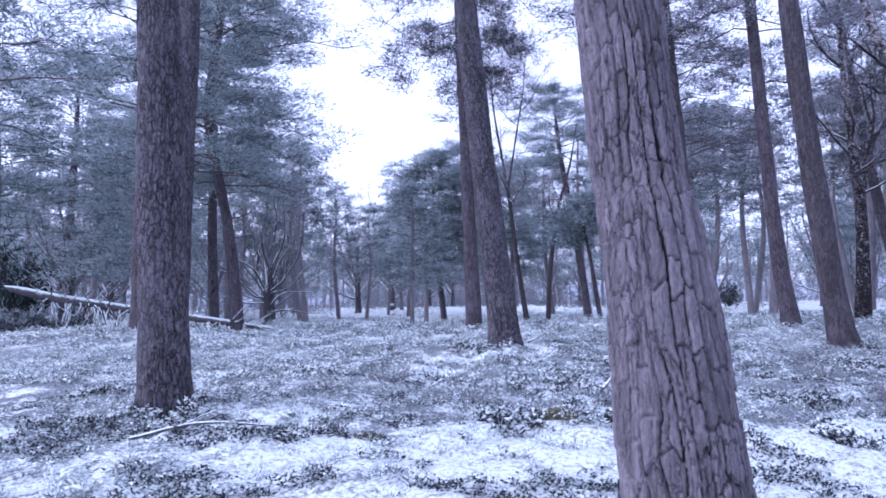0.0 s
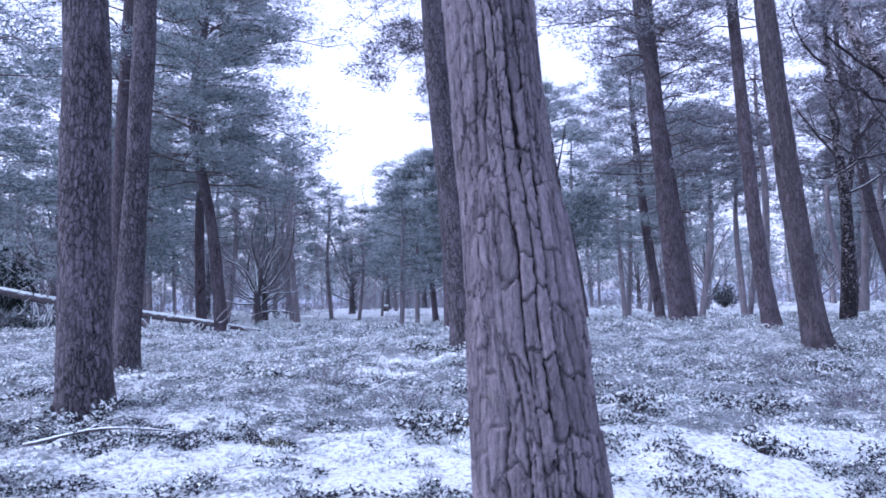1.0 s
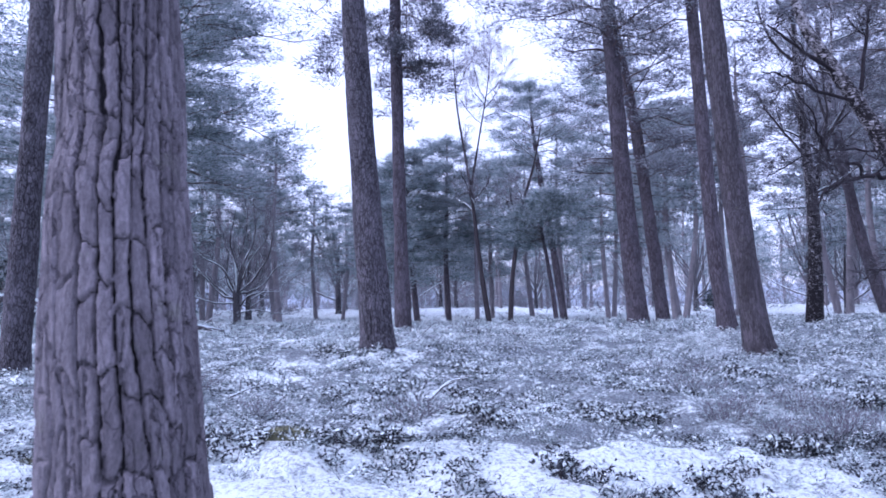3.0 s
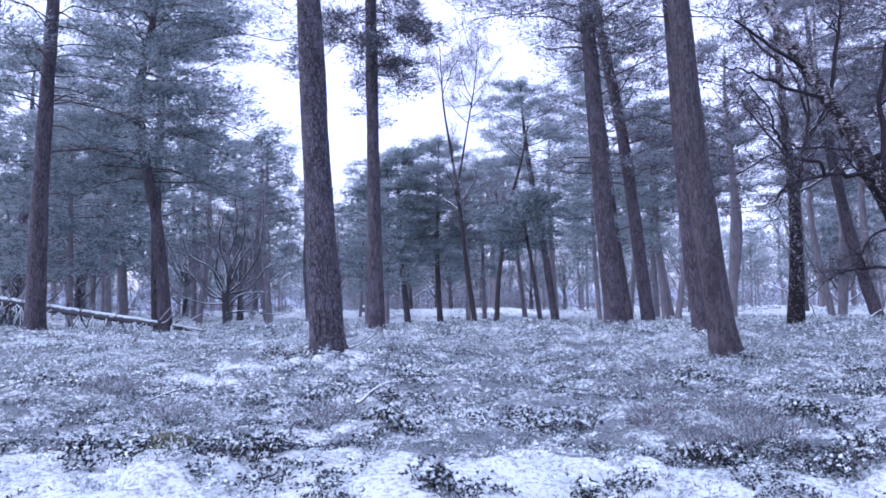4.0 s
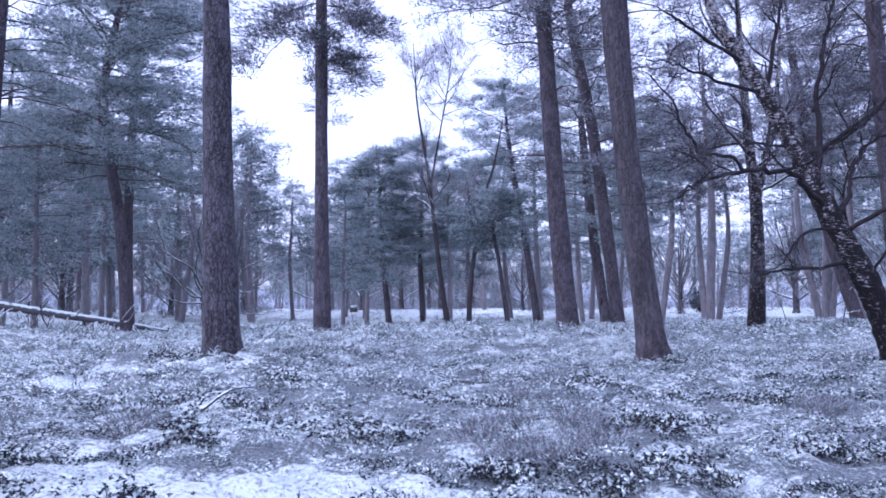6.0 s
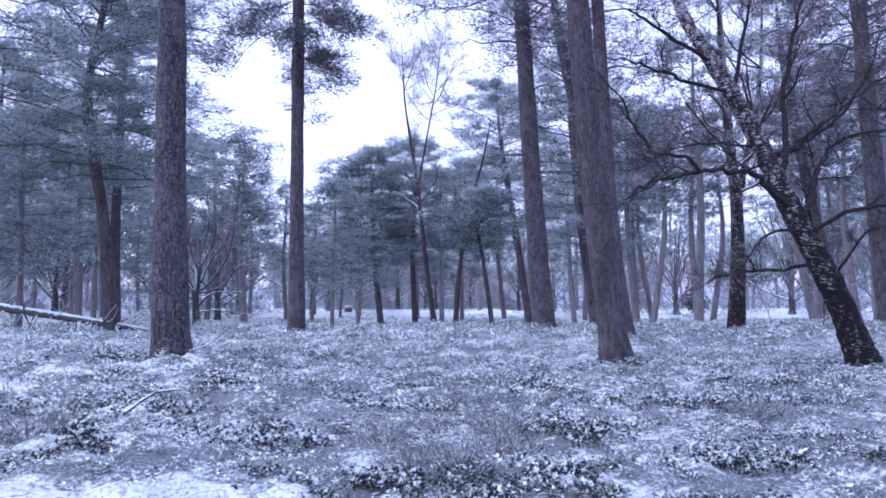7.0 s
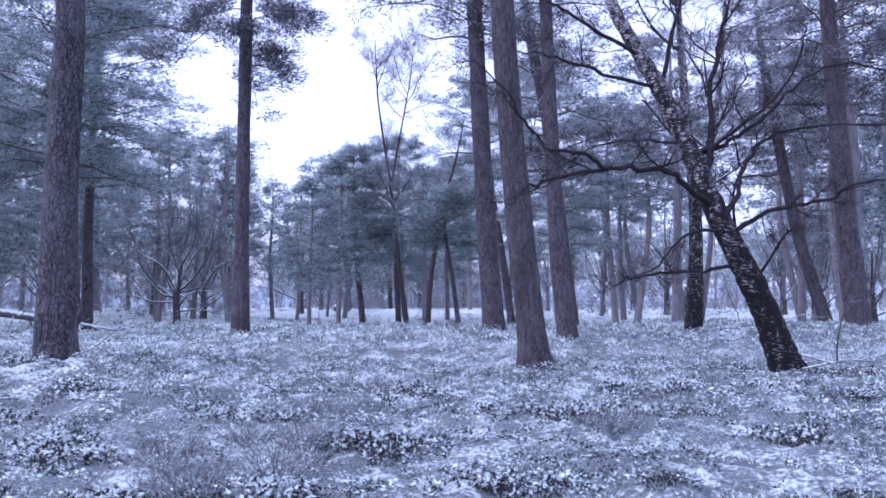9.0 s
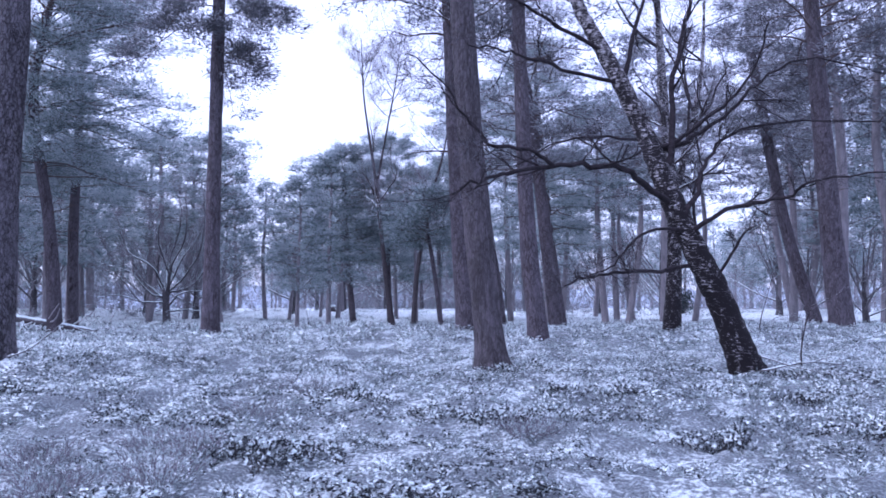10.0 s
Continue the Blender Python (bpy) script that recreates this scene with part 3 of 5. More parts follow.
pine("straight pine with dark scaly bark in snowy heather", [(-3.12, 7.74, 0.20, 0.315), (-3.13, 7.74, 0.45, 0.292), (-3.25, 7.88, 2.22, 0.266), (-3.41, 8.07, 4.96, 0.250)],
     18, 10, 3.2, 22, 2, seg=150, rows_to=5.4, row=0.024, plate=0.066, tall=0.13, deep=0.026, flare=0.16, mat=M_BARK_DARK)
pine("slender pine with grey scaly bark in the heather", [(-5.0, 12.7, 0.28, 0.250), (-4.93, 12.8, 3.24, 0.212), (-4.86, 12.92, 7.05, 0.200)],
     19, 11, 3.0, 22, 3, mat=M_BARK_DARK, seg=84, rows_to=8, row=0.045, plate=0.085, tall=0.16, deep=0.022)
pine("tall pine with warm brown plated bark", [(1.22, 13.23, 0.42, 0.345), (1.15, 13.3, 1.0, 0.297), (0.90, 13.68, 3.74, 0.260), (0.63, 14.14, 7.20, 0.232)],
     19, 11, 3.2, 22, 4, seg=116, rows_to=8, row=0.034, plate=0.085, tall=0.19, deep=0.03, mat=M_BARK_DARK)
pine("tall slim pine with needled branches high up", [(1.03, 22.91, 0.55, 0.275), (0.92, 23.15, 4.73, 0.210), (0.78, 23.56, 11.5, 0.190)],
     19, 9.0, 2.9, 38, 5, needles=M_MAUVE, seg=48, rows_to=12, row=0.08, plate=0.08, tall=0.2, deep=0.014, needle=(0.17, 0.03), subs=7, pad=0.42, fringe=100, frost=0.3, hang=0.65,
     snags=((8.9, 0.2, 1.0), (8.6, 3.0, 0.5), (7.9, 2.8, 0.4), (9.2, 0.1, 1.6)))
pine("dark pine beside the fallen trunk", [(-10.91, 24.68, 0.62, 0.345), (-10.91, 24.68, 5.5, 0.266), (-10.71, 24.68, 12.22, 0.2)],
     19, 7.6, 4.2, 50, 6, seg=40, rows_to=12, row=0.08, plate=0.09, tall=0.2, deep=0.014, needle=(0.18, 0.034),
     snags=((6.6, 0.1, 2.2), (8.5, -0.2, 2.0), (5.2, 0.4, 0.8)))
pine("leaning pine with a broad frosted crown", [(-9.95, 33.28, 0.15, 0.33), (-10.48, 33.28, 5.12, 0.26), (-11.51, 33.28, 10.87, 0.22), (-10.9, 33.28, 15.5, 0.14)],
     21, 7.2, 6.3, 100, 7, seg=32, rows_to=12, row=0.15, plate=0.1, tall=0.25, deep=0.014, needle=(0.23, 0.045), subs=8, pad=0.68, fringe=54, frost=0.6,
     snags=((5.5, 0.0, 1.6), (4.6, 0.5, 1.2), (6.2, 2.9, 1.5)))
pine("pine with reddish stem and bare lower branches", [(8.68, 23.37, 0.58, 0.345), (8.41, 23.55, 5.1, 0.292), (8.13, 23.84, 11.5, 0.240)],
     19, 9.4, 4.2, 46, 8, needles=M_MAUVE, seg=56, rows_to=12, row=0.07, plate=0.09, tall=0.22, deep=0.016, mat=M_BARK_RED, needle=(0.18, 0.034), frost=0.42,
     snags=((9.8, 3.2, 2.3), (9.1, 3.0, 1.1), (7.0, 0.4, 1.7), (6.0, 3.4, 1.6), (10.4, 0.3, 2.6), (8.2, 5.6, 1.4)))
pine("leaning pine with a greenish weathered foot", [(9.16, 15.68, 0.08, 0.345), (9.03, 15.7, 0.9, 0.285), (8.75, 15.82, 4.03, 0.255), (8.53, 15.98, 7.7, 0.232)],
     18, 10.5, 3.2, 22, 9, seg=76, rows_to=8.4, row=0.05, plate=0.075, tall=0.26, deep=0.014, mat=M_BARK_GREEN, flare=0.30,
     snags=((6.1, 0.5, 0.5), (4.9, 0.3, 0.35), (6.4, 3.6, 0.4), (4.4, 0.0, 0.7)))
pine("slim dark pine leaning in the heather", [(10.54, 20.76, 0.42, 0.285), (10.28, 20.95, 3.46, 0.220), (10.11, 21.36, 10.6, 0.166)],
     18, 9.6, 3.6, 40, 10, needles=M_MAUVE, seg=56, rows_to=11, row=0.06, plate=0.08, tall=0.2, deep=0.014, needle=(0.18, 0.034),
     snags=((5.2, 0.2, 0.7), (6.5, 3.3, 0.9), (8.0, 0.1, 1.5)))
pine("stout pine with a dark hanging crown", [(22.25, 27.94, 0.62, 0.43), (22.01, 27.94, 4.19, 0.372), (21.68, 27.94, 12.77, 0.266)],
     19.5, 9.6, 5.0, 64, 11, needles=M_MAUVE, seg=40, rows_to=12, row=0.1, plate=0.1, tall=0.25, deep=0.016, mat=M_BARK_RED, needle=(0.20, 0.038), frost=0.42,
     snags=((4.6, 3.3, 1.4), (5.4, 0.2, 1.2)))
pine("strongly leaning slim pine", [(27.24, 39.61, 0.30, 0.36), (25.83, 39.61, 5.54, 0.30), (24.63, 39.61, 13.32, 0.247)],
     19, 9.5, 4.0, 46, 12, needles=M_MAUVE, seg=28, rows_to=12, row=0.2, needle=(0.23, 0.044))
pine("pine with a reddish stem and wide crown", [(12.70, 33.48, 0.28, 0.318), (11.78, 33.48, 8.99, 0.27), (10.97, 33.48, 13.73, 0.246)],
     19, 7.0, 4.8, 54, 13, needles=M_MAUVE, seg=32, rows_to=12, row=0.15, mat=M_BARK_RED, needle=(0.22, 0.042),
     snags=((5.5, 0.2, 1.6), (6.8, 3.2, 1.9)))
# frost=0.72 on the farther pines below pales their needles in place of haze
pine("straight pine in the group behind", [(14.33, 43.26, 0.05, 0.33), (13.6, 43.26, 6.0, 0.28), (13.2, 43.26, 11.0, 0.23)],
     17, 4.6, 4.6, 66, 14, seg=24, rows_to=12, row=0.2, needle=(0.23, 0.044), frost=0.72)
pine("old pine with a flat spreading top", [(11.47, 53.79, -0.05, 0.30), (10.72, 53.79, 5.57, 0.26), (9.76, 53.79, 11.75, 0.2)],
     18.5, 11.0, 4.6, 46, 15, seg=24, rows_to=12, row=0.3, needle=(0.27, 0.048), frost=0.72)
pine("twin-stemmed pine deep in the stand", [(-13.7, 41.1, 0.15, 0.32), (-13.9, 41.1, 6.0, 0.27), (-13.8, 41.1, 13.0, 0.2)],
     20, 7.5, 5.4, 72, 16, seg=24, rows_to=12, row=0.2, needle=(0.25, 0.046), subs=7, frost=0.72)
pine("young pine with low dense crown", [(0.10, 55.09, -0.1, 0.26), (-0.4, 55.09, 5.0, 0.2), (-0.6, 55.09, 9.0, 0.14)],
     13.6, 4.6, 4.6, 74, 17, seg=20, rows_to=10, row=0.3, needle=(0.27, 0.048), frost=0.72)
pine("young pine with low dense crown", [(2.6, 58.0, -0.1, 0.24), (2.4, 58.0, 5.0, 0.2), (2.5, 58.0, 9.0, 0.14)],
     15.0, 4.8, 4.6, 68, 18, seg=20, rows_to=10, row=0.3, needle=(0.27, 0.048), frost=0.72)
pine("small pine with a flat snow-laden spray", [(7.6, 33.0, 0.15, 0.12), (7.3, 33.0, 2.5, 0.10), (7.0, 33.0, 4.4, 0.07)],
     6.4, 4.0, 2.3, 30, 19, seg=16, rows_to=5, row=0.3, needle=(0.20, 0.038), frost=0.5)
pine("tall pale-stemmed pine with a rounded top", [(-27.5, 49.5, 0.15, 0.36), (-27.2, 49.5, 6.0, 0.3), (-26.9, 49.5, 13.0, 0.22)],
     20, 9.5, 5.0, 56, 20, seg=20, rows_to=12, row=0.3, needle=(0.25, 0.046), frost=0.5, subs=7)
pine("pine whose low boughs hang over the clearing", [(-12.5, 17.0, 0.3, 0.3), (-12.4, 17.0, 5.0, 0.26), (-12.4, 17.0, 10.0, 0.2)],
     18, 6.0, 4.0, 36, 21, seg=32, rows_to=10, row=0.12, needle=(0.18, 0.036))


# --- the rest of the wood: a few grown forms, set out as single trees ---
def forest_form(seed, tip, low, rad, lean, limbs, thick, frost, needle=(0.37, 0.075), fringe=36, subs=5, pad=0.66, needles=None):
    rng = np.random.default_rng(seed)
    thing = new("pine_tree")
    tagged(thing, "", "tree", PINE_GROUP)
    line = np.array([(0, 0, -0.3, thick * 1.1), (0.02 * tip * lean, 0, 0.15 * tip, thick), (0.05 * tip * lean, 0.0, 0.45 * tip, thick * 0.8), (0.04 * tip * lean, 0.01 * tip, 0.75 * tip, thick * 0.5), (0.03 * tip * lean, 0.0, tip, 0.02)])
    c = curve_points(line, 12)
    g = Geo()
    g.tube(c[:, :3], c[:, 3], 9)
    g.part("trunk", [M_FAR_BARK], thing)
    pine_crown(thing, c, low, tip - 0.3, rad, limbs, rng, needle=needle, fringe=fringe, subs=subs, frost=frost, light=True, pad=pad, needles=needles)
    return thing


# The two distant forms get more frosted needles, which also stand in for haze.
FORMS = [forest_form(40, 17, 6.2, 3.9, -1.0, 44, 0.26, 0.55), forest_form(41, 16, 8.0, 4.4, 0.6, 36, 0.24, 0.6), forest_form(42, 15, 3.6, 3.6, -0.5, 48, 0.22, 0.55),
         forest_form(43, 19, 10.0, 4.4, -1.4, 42, 0.28, 0.5, needles=M_MAUVE), forest_form(44, 13, 3.0, 3.2, 0.3, 46, 0.18, 0.6), forest_form(45, 17, 6.0, 4.8, 1.0, 44, 0.25, 0.55),
         forest_form(46, 16, 5.0, 4.6, 0.5, 22, 0.24, 0.7, (0.8, 0.18), 18, 4, 1.2), forest_form(47, 15, 4.0, 4.2, -0.5, 22, 0.22, 0.7, (0.8, 0.18), 18, 4, 1.15)]
FORM_LABELS = ["pine with a frosted crown among the stand", "open-crowned pine with snow on its boughs", "pine feathered low with frosted needles",
               "tall bare-stemmed pine, crown high up", "young dense pine dusted with snow", "broad-crowned pine with snowy limbs",
               "distant pine in the haze", "distant low-branched pine in the haze"]
used = set()
spots = []


def plant(form, x, y, scale, turn):
    m = Matrix.Translation((x, y, float(heath(x, y)))) @ pose(0, 0, 0, 0, 0, turn) @ Matrix.Scale(scale, 4)
    if form in used:
        ob = copy_thing(FORMS[form], m)
    else:
        ob = FORMS[form]
        ob.matrix_basis = m
        used.add(form)
    tagged(ob, FORM_LABELS[form])
    spots.append((x, y))


for form, x, y, scale in ((5, 10.4, 64.6, 0.9), (1, 8.7, 80.7, 0.9), (0, -3.4, 67.3, 0.85), (2, -4.6, 76.8, 0.9), (0, 14.9, 53.8, 0.85), (3, 21.6, 61.4, 0.9), (3, 23.1, 61.9, 0.95),
                          (3, 23.7, 52.6, 0.95), (1, 17.5, 46.0, 1.0), (3, 19.5, 40.5, 0.95), (4, -21, 41, 1.0), 
                          (4, 6.5, 62, 1.1), (3, 29.5, 35.0, 1.05), (0, 33.5, 41, 1.0), (3, 30.0, 48.0, 1.0), (3, 35, 52, 1.1), (1, 16.8, 60, 0.95),
                          (0, -24.5, 36, 1.05), (5, -31, 40, 1.1), (0, -22, 52, 1.1),
                          (3, 25.5, 34, 1.0), (1, 33, 33, 1.0), (3, 20.5, 53, 0.95), (5, 37, 60, 1.0), (5, 38, 45, 1.05), (5, -20, 29.5, 1.05), (0, -26, 28, 1.1), (4, -16, 36, 0.9), (5, 41, 38, 1.0), (0, -18.6, 61, 1.2), (0, -12.0, 60, 1.16), (0, -10.2, 67, 0.9), (0, -7.2, 64, 0.74), (5, -17.5, 66, 1.1), (5, -20.5, 65, 1.1), (1, -5.6, 70, 0.66),
                          (3, 34.5, 57, 1.1), (1, 40, 55, 1.1), (0, 21, 68, 1.0), (3, 45, 48, 1.05), (6, 45, 78, 1.0), (7, 52, 84, 1.0), (6, 58, 88, 1.1), (7, 40, 72, 0.9), (6, 50, 70, 0.9), (3, 36.5, 41, 1.1), (3, 33, 29.5, 1.05), (0, 41, 47, 1.1)):
    plant(form, x, y, scale, (x * 37 + y * 91) % 360)

rng = np.random.default_rng(77)
tries = 0
while len(spots) < 118 and tries < 9000:
    tries += 1
    y = rng.uniform(46, 135)
    x = rng.uniform(-0.85 * y - 12, 0.85 * y + 16)
    gap = abs((x + 0.12 * y) / y)
    if gap < 0.07 and y < 105:
        continue
    if 0.10 < x / y < 0.75 and y < 95 and rng.uniform() < 0.70:
        continue
    if abs(x + 13.6) < 9 and y < 60 or any(math.hypot(x - a, y - b) < 3.4 for a, b in spots):
        continue
    form = int(rng.integers(0, 6)) if y < 72 else int(rng.integers(6, 8))
    if 0.10 < x / y < 0.8 and y < 80:
        form = int(rng.choice((3, 3, 1)))
    if y < 72 and x < -0.25 * y and rng.uniform() < 0.6:
        form = int(rng.choice((0, 1, 5)))
    tall = 0.86 if gap < 0.2 else 1.0
    plant(form, x, y, tall * rng.uniform(0.85, 1.15), rng.uniform(0, 360))


back_count = 0
while back_count < 22:
    y = rng.uniform(50, 100)
    x = rng.uniform(-0.95 * y - 12, -0.30 * y)
    if any(math.hypot(x - a, y - b) < 2.6 for a, b in spots):
        continue
    plant(6 if back_count % 3 else 7, x, y, rng.uniform(0.9, 1.25), rng.uniform(0, 360))
    back_count += 1
far_count = 0
while far_count < 95:
    y = rng.uniform(125, 210)
    x = rng.uniform(-0.8 * y - 10, 0.8 * y + 14)
    plant(6 + int(rng.integers(0, 2)), x, y, rng.uniform(0.75, 1.1) * (0.8 if abs(x / y + 0.12) < 0.1 else 1.0), rng.uniform(0, 360))
    far_count += 1


def thicket(label, count, x0, x1, y0, y1, tall, seed):
    """Brushwood at the back of the wood: a tangle of thin frosted stems."""
    rng = np.random.default_rng(seed)
    x, y = rng.uniform(x0, x1, count), rng.uniform(y0, y1, count)
    dense = vnoise(x * 0.22, y * 0.22, seed) > 0.30
    x, y = x[dense], y[dense]
    z = heath(x, y) + rng.uniform(0, 1, len(x)) ** 1.4 * tall
    v, d = blades(np.stack([x, y, z], 1), np.tile((0, 0, 0.7), (len(x), 1)), 6, 1.3, 0.05, 0.5, rng)
    g = Geo()
    g.soup(v, (rng.uniform(0, 1, len(d)) < 0.25).astype(int))
    tagged(g.part("brushwood", [M_TWIGLET, M_NEEDLE], smooth=False), label, "brushwood", kind="stuff")


thicket("tangle of frosted brushwood between the far trunks", 6500, -85, -14, 60, 110, 6.0, 401)
thicket("tangle of frosted brushwood at the wood's far edge", 6500, -14, 18, 88, 130, 7.0, 402)
thicket("tangle of bare brushwood behind the pines", 4200, 16, 80, 70, 115, 4.5, 403)


# --- bare broadleaved trees ---
def shoot(g, fine, start, way, length, r, depth, rng, wander=0.14, lift=0.10, kids=4, hair=3, hair_len=0.5, hair_w=0.012):
    """A branch with its side shoots; the last order ends in fine twigs."""
    n = 5
    p = [np.array(start, float)]
    d = np.array(way, float)
    for _ in range(n - 1):
        d = d / np.linalg.norm(d) + rng.normal(0, wander, 3) + np.array((0, 0, lift * 0.4))
        d /= np.linalg.norm(d)
        p.append(p[-1] + d * length / (n - 1))
    p = np.array(p)
    g.tube(p, np.linspace(r, 0.45 * r, n), 5 if depth > 1 else 3)
    sprout(g, fine, p, np.linspace(r, 0.45 * r, n), length, depth, rng, wander, lift, kids, hair, hair_len, hair_w)


def sprout(g, fine, p, radii, length, depth, rng, wander, lift, kids, hair, hair_len, hair_w):
    n = len(p)
    if depth > 0:
        for s in np.linspace(0.3, 1.0, kids):
            u = s * (n - 1)
            a = min(int(u), n - 2)
            at = p[a] + (p[a + 1] - p[a]) * (u - a)
            along = (p[a + 1] - p[a]) / (np.linalg.norm(p[a + 1] - p[a]) + 1e-9)
            d = along * rng.uniform(0.5, 1.0) + rng.normal(0, 0.55, 3) + np.array((0, 0, lift))
            shoot(g, fine, at, d, length * rng.uniform(0.35, 0.6), radii[a] * rng.uniform(0.4, 0.6), depth - 1, rng, wander, lift, kids, hair, hair_len, hair_w)
    elif hair:
        cs = np.repeat(p[1:], hair, axis=0)
        ax = np.repeat(np.gradient(p, axis=0)[1:], hair, axis=0)
        ax = ax / (np.linalg.norm(ax, axis=1)[:, None] + 1e-9)
        v, _ = blades(cs, ax, 1, hair_len, hair_w, 0.6, rng)
        fine.soup(v)


def limb_of(parent, pts, r0, r1, seed, kids=6, depth=1, twig=0.45, mats=None, hair=2, hair_len=0.28, hair_w=0.008, lift=0.10, spray=None):
    rng = np.random.default_rng(seed)
    p = curve_points(pts, 4 * len(pts))
    p[1:-1] += rng.normal(0, 0.0045 * np.linalg.norm(p[-1] - p[0]), (len(p) - 2, 3))
    radii = np.linspace(r0, r1, len(p))
    g, fine = Geo(), Geo()
    g.tube(p, radii, 8)
    span = np.linalg.norm(p[-1] - p[0])
    sprout(g, fine, p, radii, span * twig, depth, rng, 0.2, lift, kids, hair, hair_len, hair_w)
    branch = g.part("branch", mats or [M_BRANCH], parent, "dark branch with snow along its top")
    if fine.n:
        fine.part("twig_spray", [spray or M_TWIGLET], branch, smooth=False)["kind"] = "stuff"
    return branch


birch = new("birch_tree")
birch.location = (13.45, 14.89, 0.16)
tagged(birch, "leaning old birch with black and white bark and snow-lined branches", "tree")
birch_line = curve_points([(13.58, 14.9, -0.05, 0.38), (13.47, 14.9, 0.3, 0.285), (13.2, 14.9, 1.1, 0.240), (12.82, 14.9, 1.99, 0.222), (12.38, 15.12, 3.14, 0.206), (12.1, 15.5, 4.28, 0.180),
                           (11.69, 15.91, 5.62, 0.162), (11.22, 16.25, 6.8, 0.144), (10.9, 16.5, 7.7, 0.12), (10.6, 16.6, 9.2, 0.06), (10.5, 16.6, 10.6, 0.02)], 90)
bg = Geo()
brng = np.random.default_rng(5)
bg.tube(birch_line[:, :3] + brng.normal(0, 0.006, (90, 3)), birch_line[:, 3] * brng.uniform(0.94, 1.06, 90), 24)
bg.part("trunk", [M_BIRCH], birch, "black and white flaking bark")
for pts, r0, r1, seed, kids in (
        ([(12.38, 15.1, 3.1), (11.7, 14.45, 3.39), (11.26, 14.01, 3.55), (10.57, 13.57, 3.53), (9.97, 13.12, 3.44), (9.24, 12.68, 3.25), (8.81, 12.24, 3.05), (8.42, 11.8, 2.78)], 0.065, 0.016, 51, 7),
        ([(9.97, 13.12, 3.44), (9.57, 12.58, 3.54), (8.98, 12.37, 3.58), (8.81, 12.15, 3.72), (8.54, 11.93, 3.94), (8.38, 11.72, 4.19), (7.98, 11.5, 4.55)], 0.035, 0.010, 52, 6),
        ([(11.69, 15.91, 5.62), (10.62, 15.43, 5.72), (9.93, 14.96, 5.8), (9.38, 14.48, 5.79), (8.67, 14.0, 5.71)], 0.045, 0.012, 53, 6),
        ([(12.65, 14.89, 1.99), (11.88, 14.57, 1.88), (11.04, 14.24, 1.82), (10.51, 13.92, 1.73), (10.18, 13.6, 1.6)], 0.040, 0.012, 54, 5),
        ([(12.54, 14.89, 2.65), (11.83, 14.67, 2.58), (11.38, 14.44, 2.26), (11.08, 14.22, 1.96), (10.61, 14.0, 1.76)], 0.032, 0.010, 55, 5),
        ([(12.1, 15.44, 4.1), (12.64, 15.54, 4.34), (13.1, 15.63, 4.57), (13.8, 15.72, 5.09), (14.4, 15.81, 5.67), (15.32, 15.91, 6.09), (16.78, 16.0, 5.82)], 0.055, 0.012, 56, 7),
        ([(12.1, 15.46, 4.16), (12.52, 15.33, 4.34), (13.06, 15.2, 4.73), (13.54, 15.07, 5.11), (13.92, 14.93, 5.7), (14.09, 14.8, 6.38)], 0.050, 0.012, 57, 6),
        ([(12.3, 15.24, 3.4), (12.49, 15.37, 4.46), (12.56, 15.5, 5.48), (12.84, 15.64, 6.53), (13.07, 15.77, 7.26), (13.25, 15.9, 8.02)], 0.075, 0.020, 58, 7),
        ([(11.72, 15.9, 5.5), (12.06, 16.14, 6.98), (12.3, 16.37, 7.55), (12.49, 16.6, 8.15)], 0.055, 0.015, 59, 6),
        ([(12.6, 14.89, 2.55), (13.05, 14.51, 2.9), (13.47, 14.13, 2.99), (13.86, 13.76, 3.07), (14.03, 13.38, 3.23), (14.92, 13.0, 3.28)], 0.050, 0.012, 60, 7),
        ([(12.5, 14.89, 2.8), (12.8, 15.05, 3.4), (13.03, 15.17, 3.88), (13.56, 15.44, 4.47), (14.86, 15.72, 4.8), (16.73, 16.0, 4.86)], 0.055, 0.012, 61, 8),
        ([(13.0, 14.89, 1.7), (13.26, 14.59, 2.27), (13.34, 14.3, 2.53), (13.4, 14.0, 2.59)], 0.032, 0.010, 62, 4),
        ([(11.42, 16.14, 6.4), (10.58, 15.76, 6.66), (9.77, 15.38, 7.02), (9.32, 15.0, 7.07)], 0.05, 0.015, 63, 5),
        ([(12.7, 14.89, 2.3), (12.82, 15.2, 3.46), (13.26, 15.5, 4.16)], 0.035, 0.012, 64, 4),
        ([(12.0, 15.55, 4.4), (11.2, 15.6, 4.5), (10.4, 15.6, 4.4), (9.6, 15.9, 4.0)], 0.030, 0.008, 65, 6)):
    limb_of(birch, pts, 0.95 * r0, r1, seed, kids + 3, 2, 0.30, hair=2, hair_len=0.30, hair_w=0.007, spray=M_DARK_SPRIG)


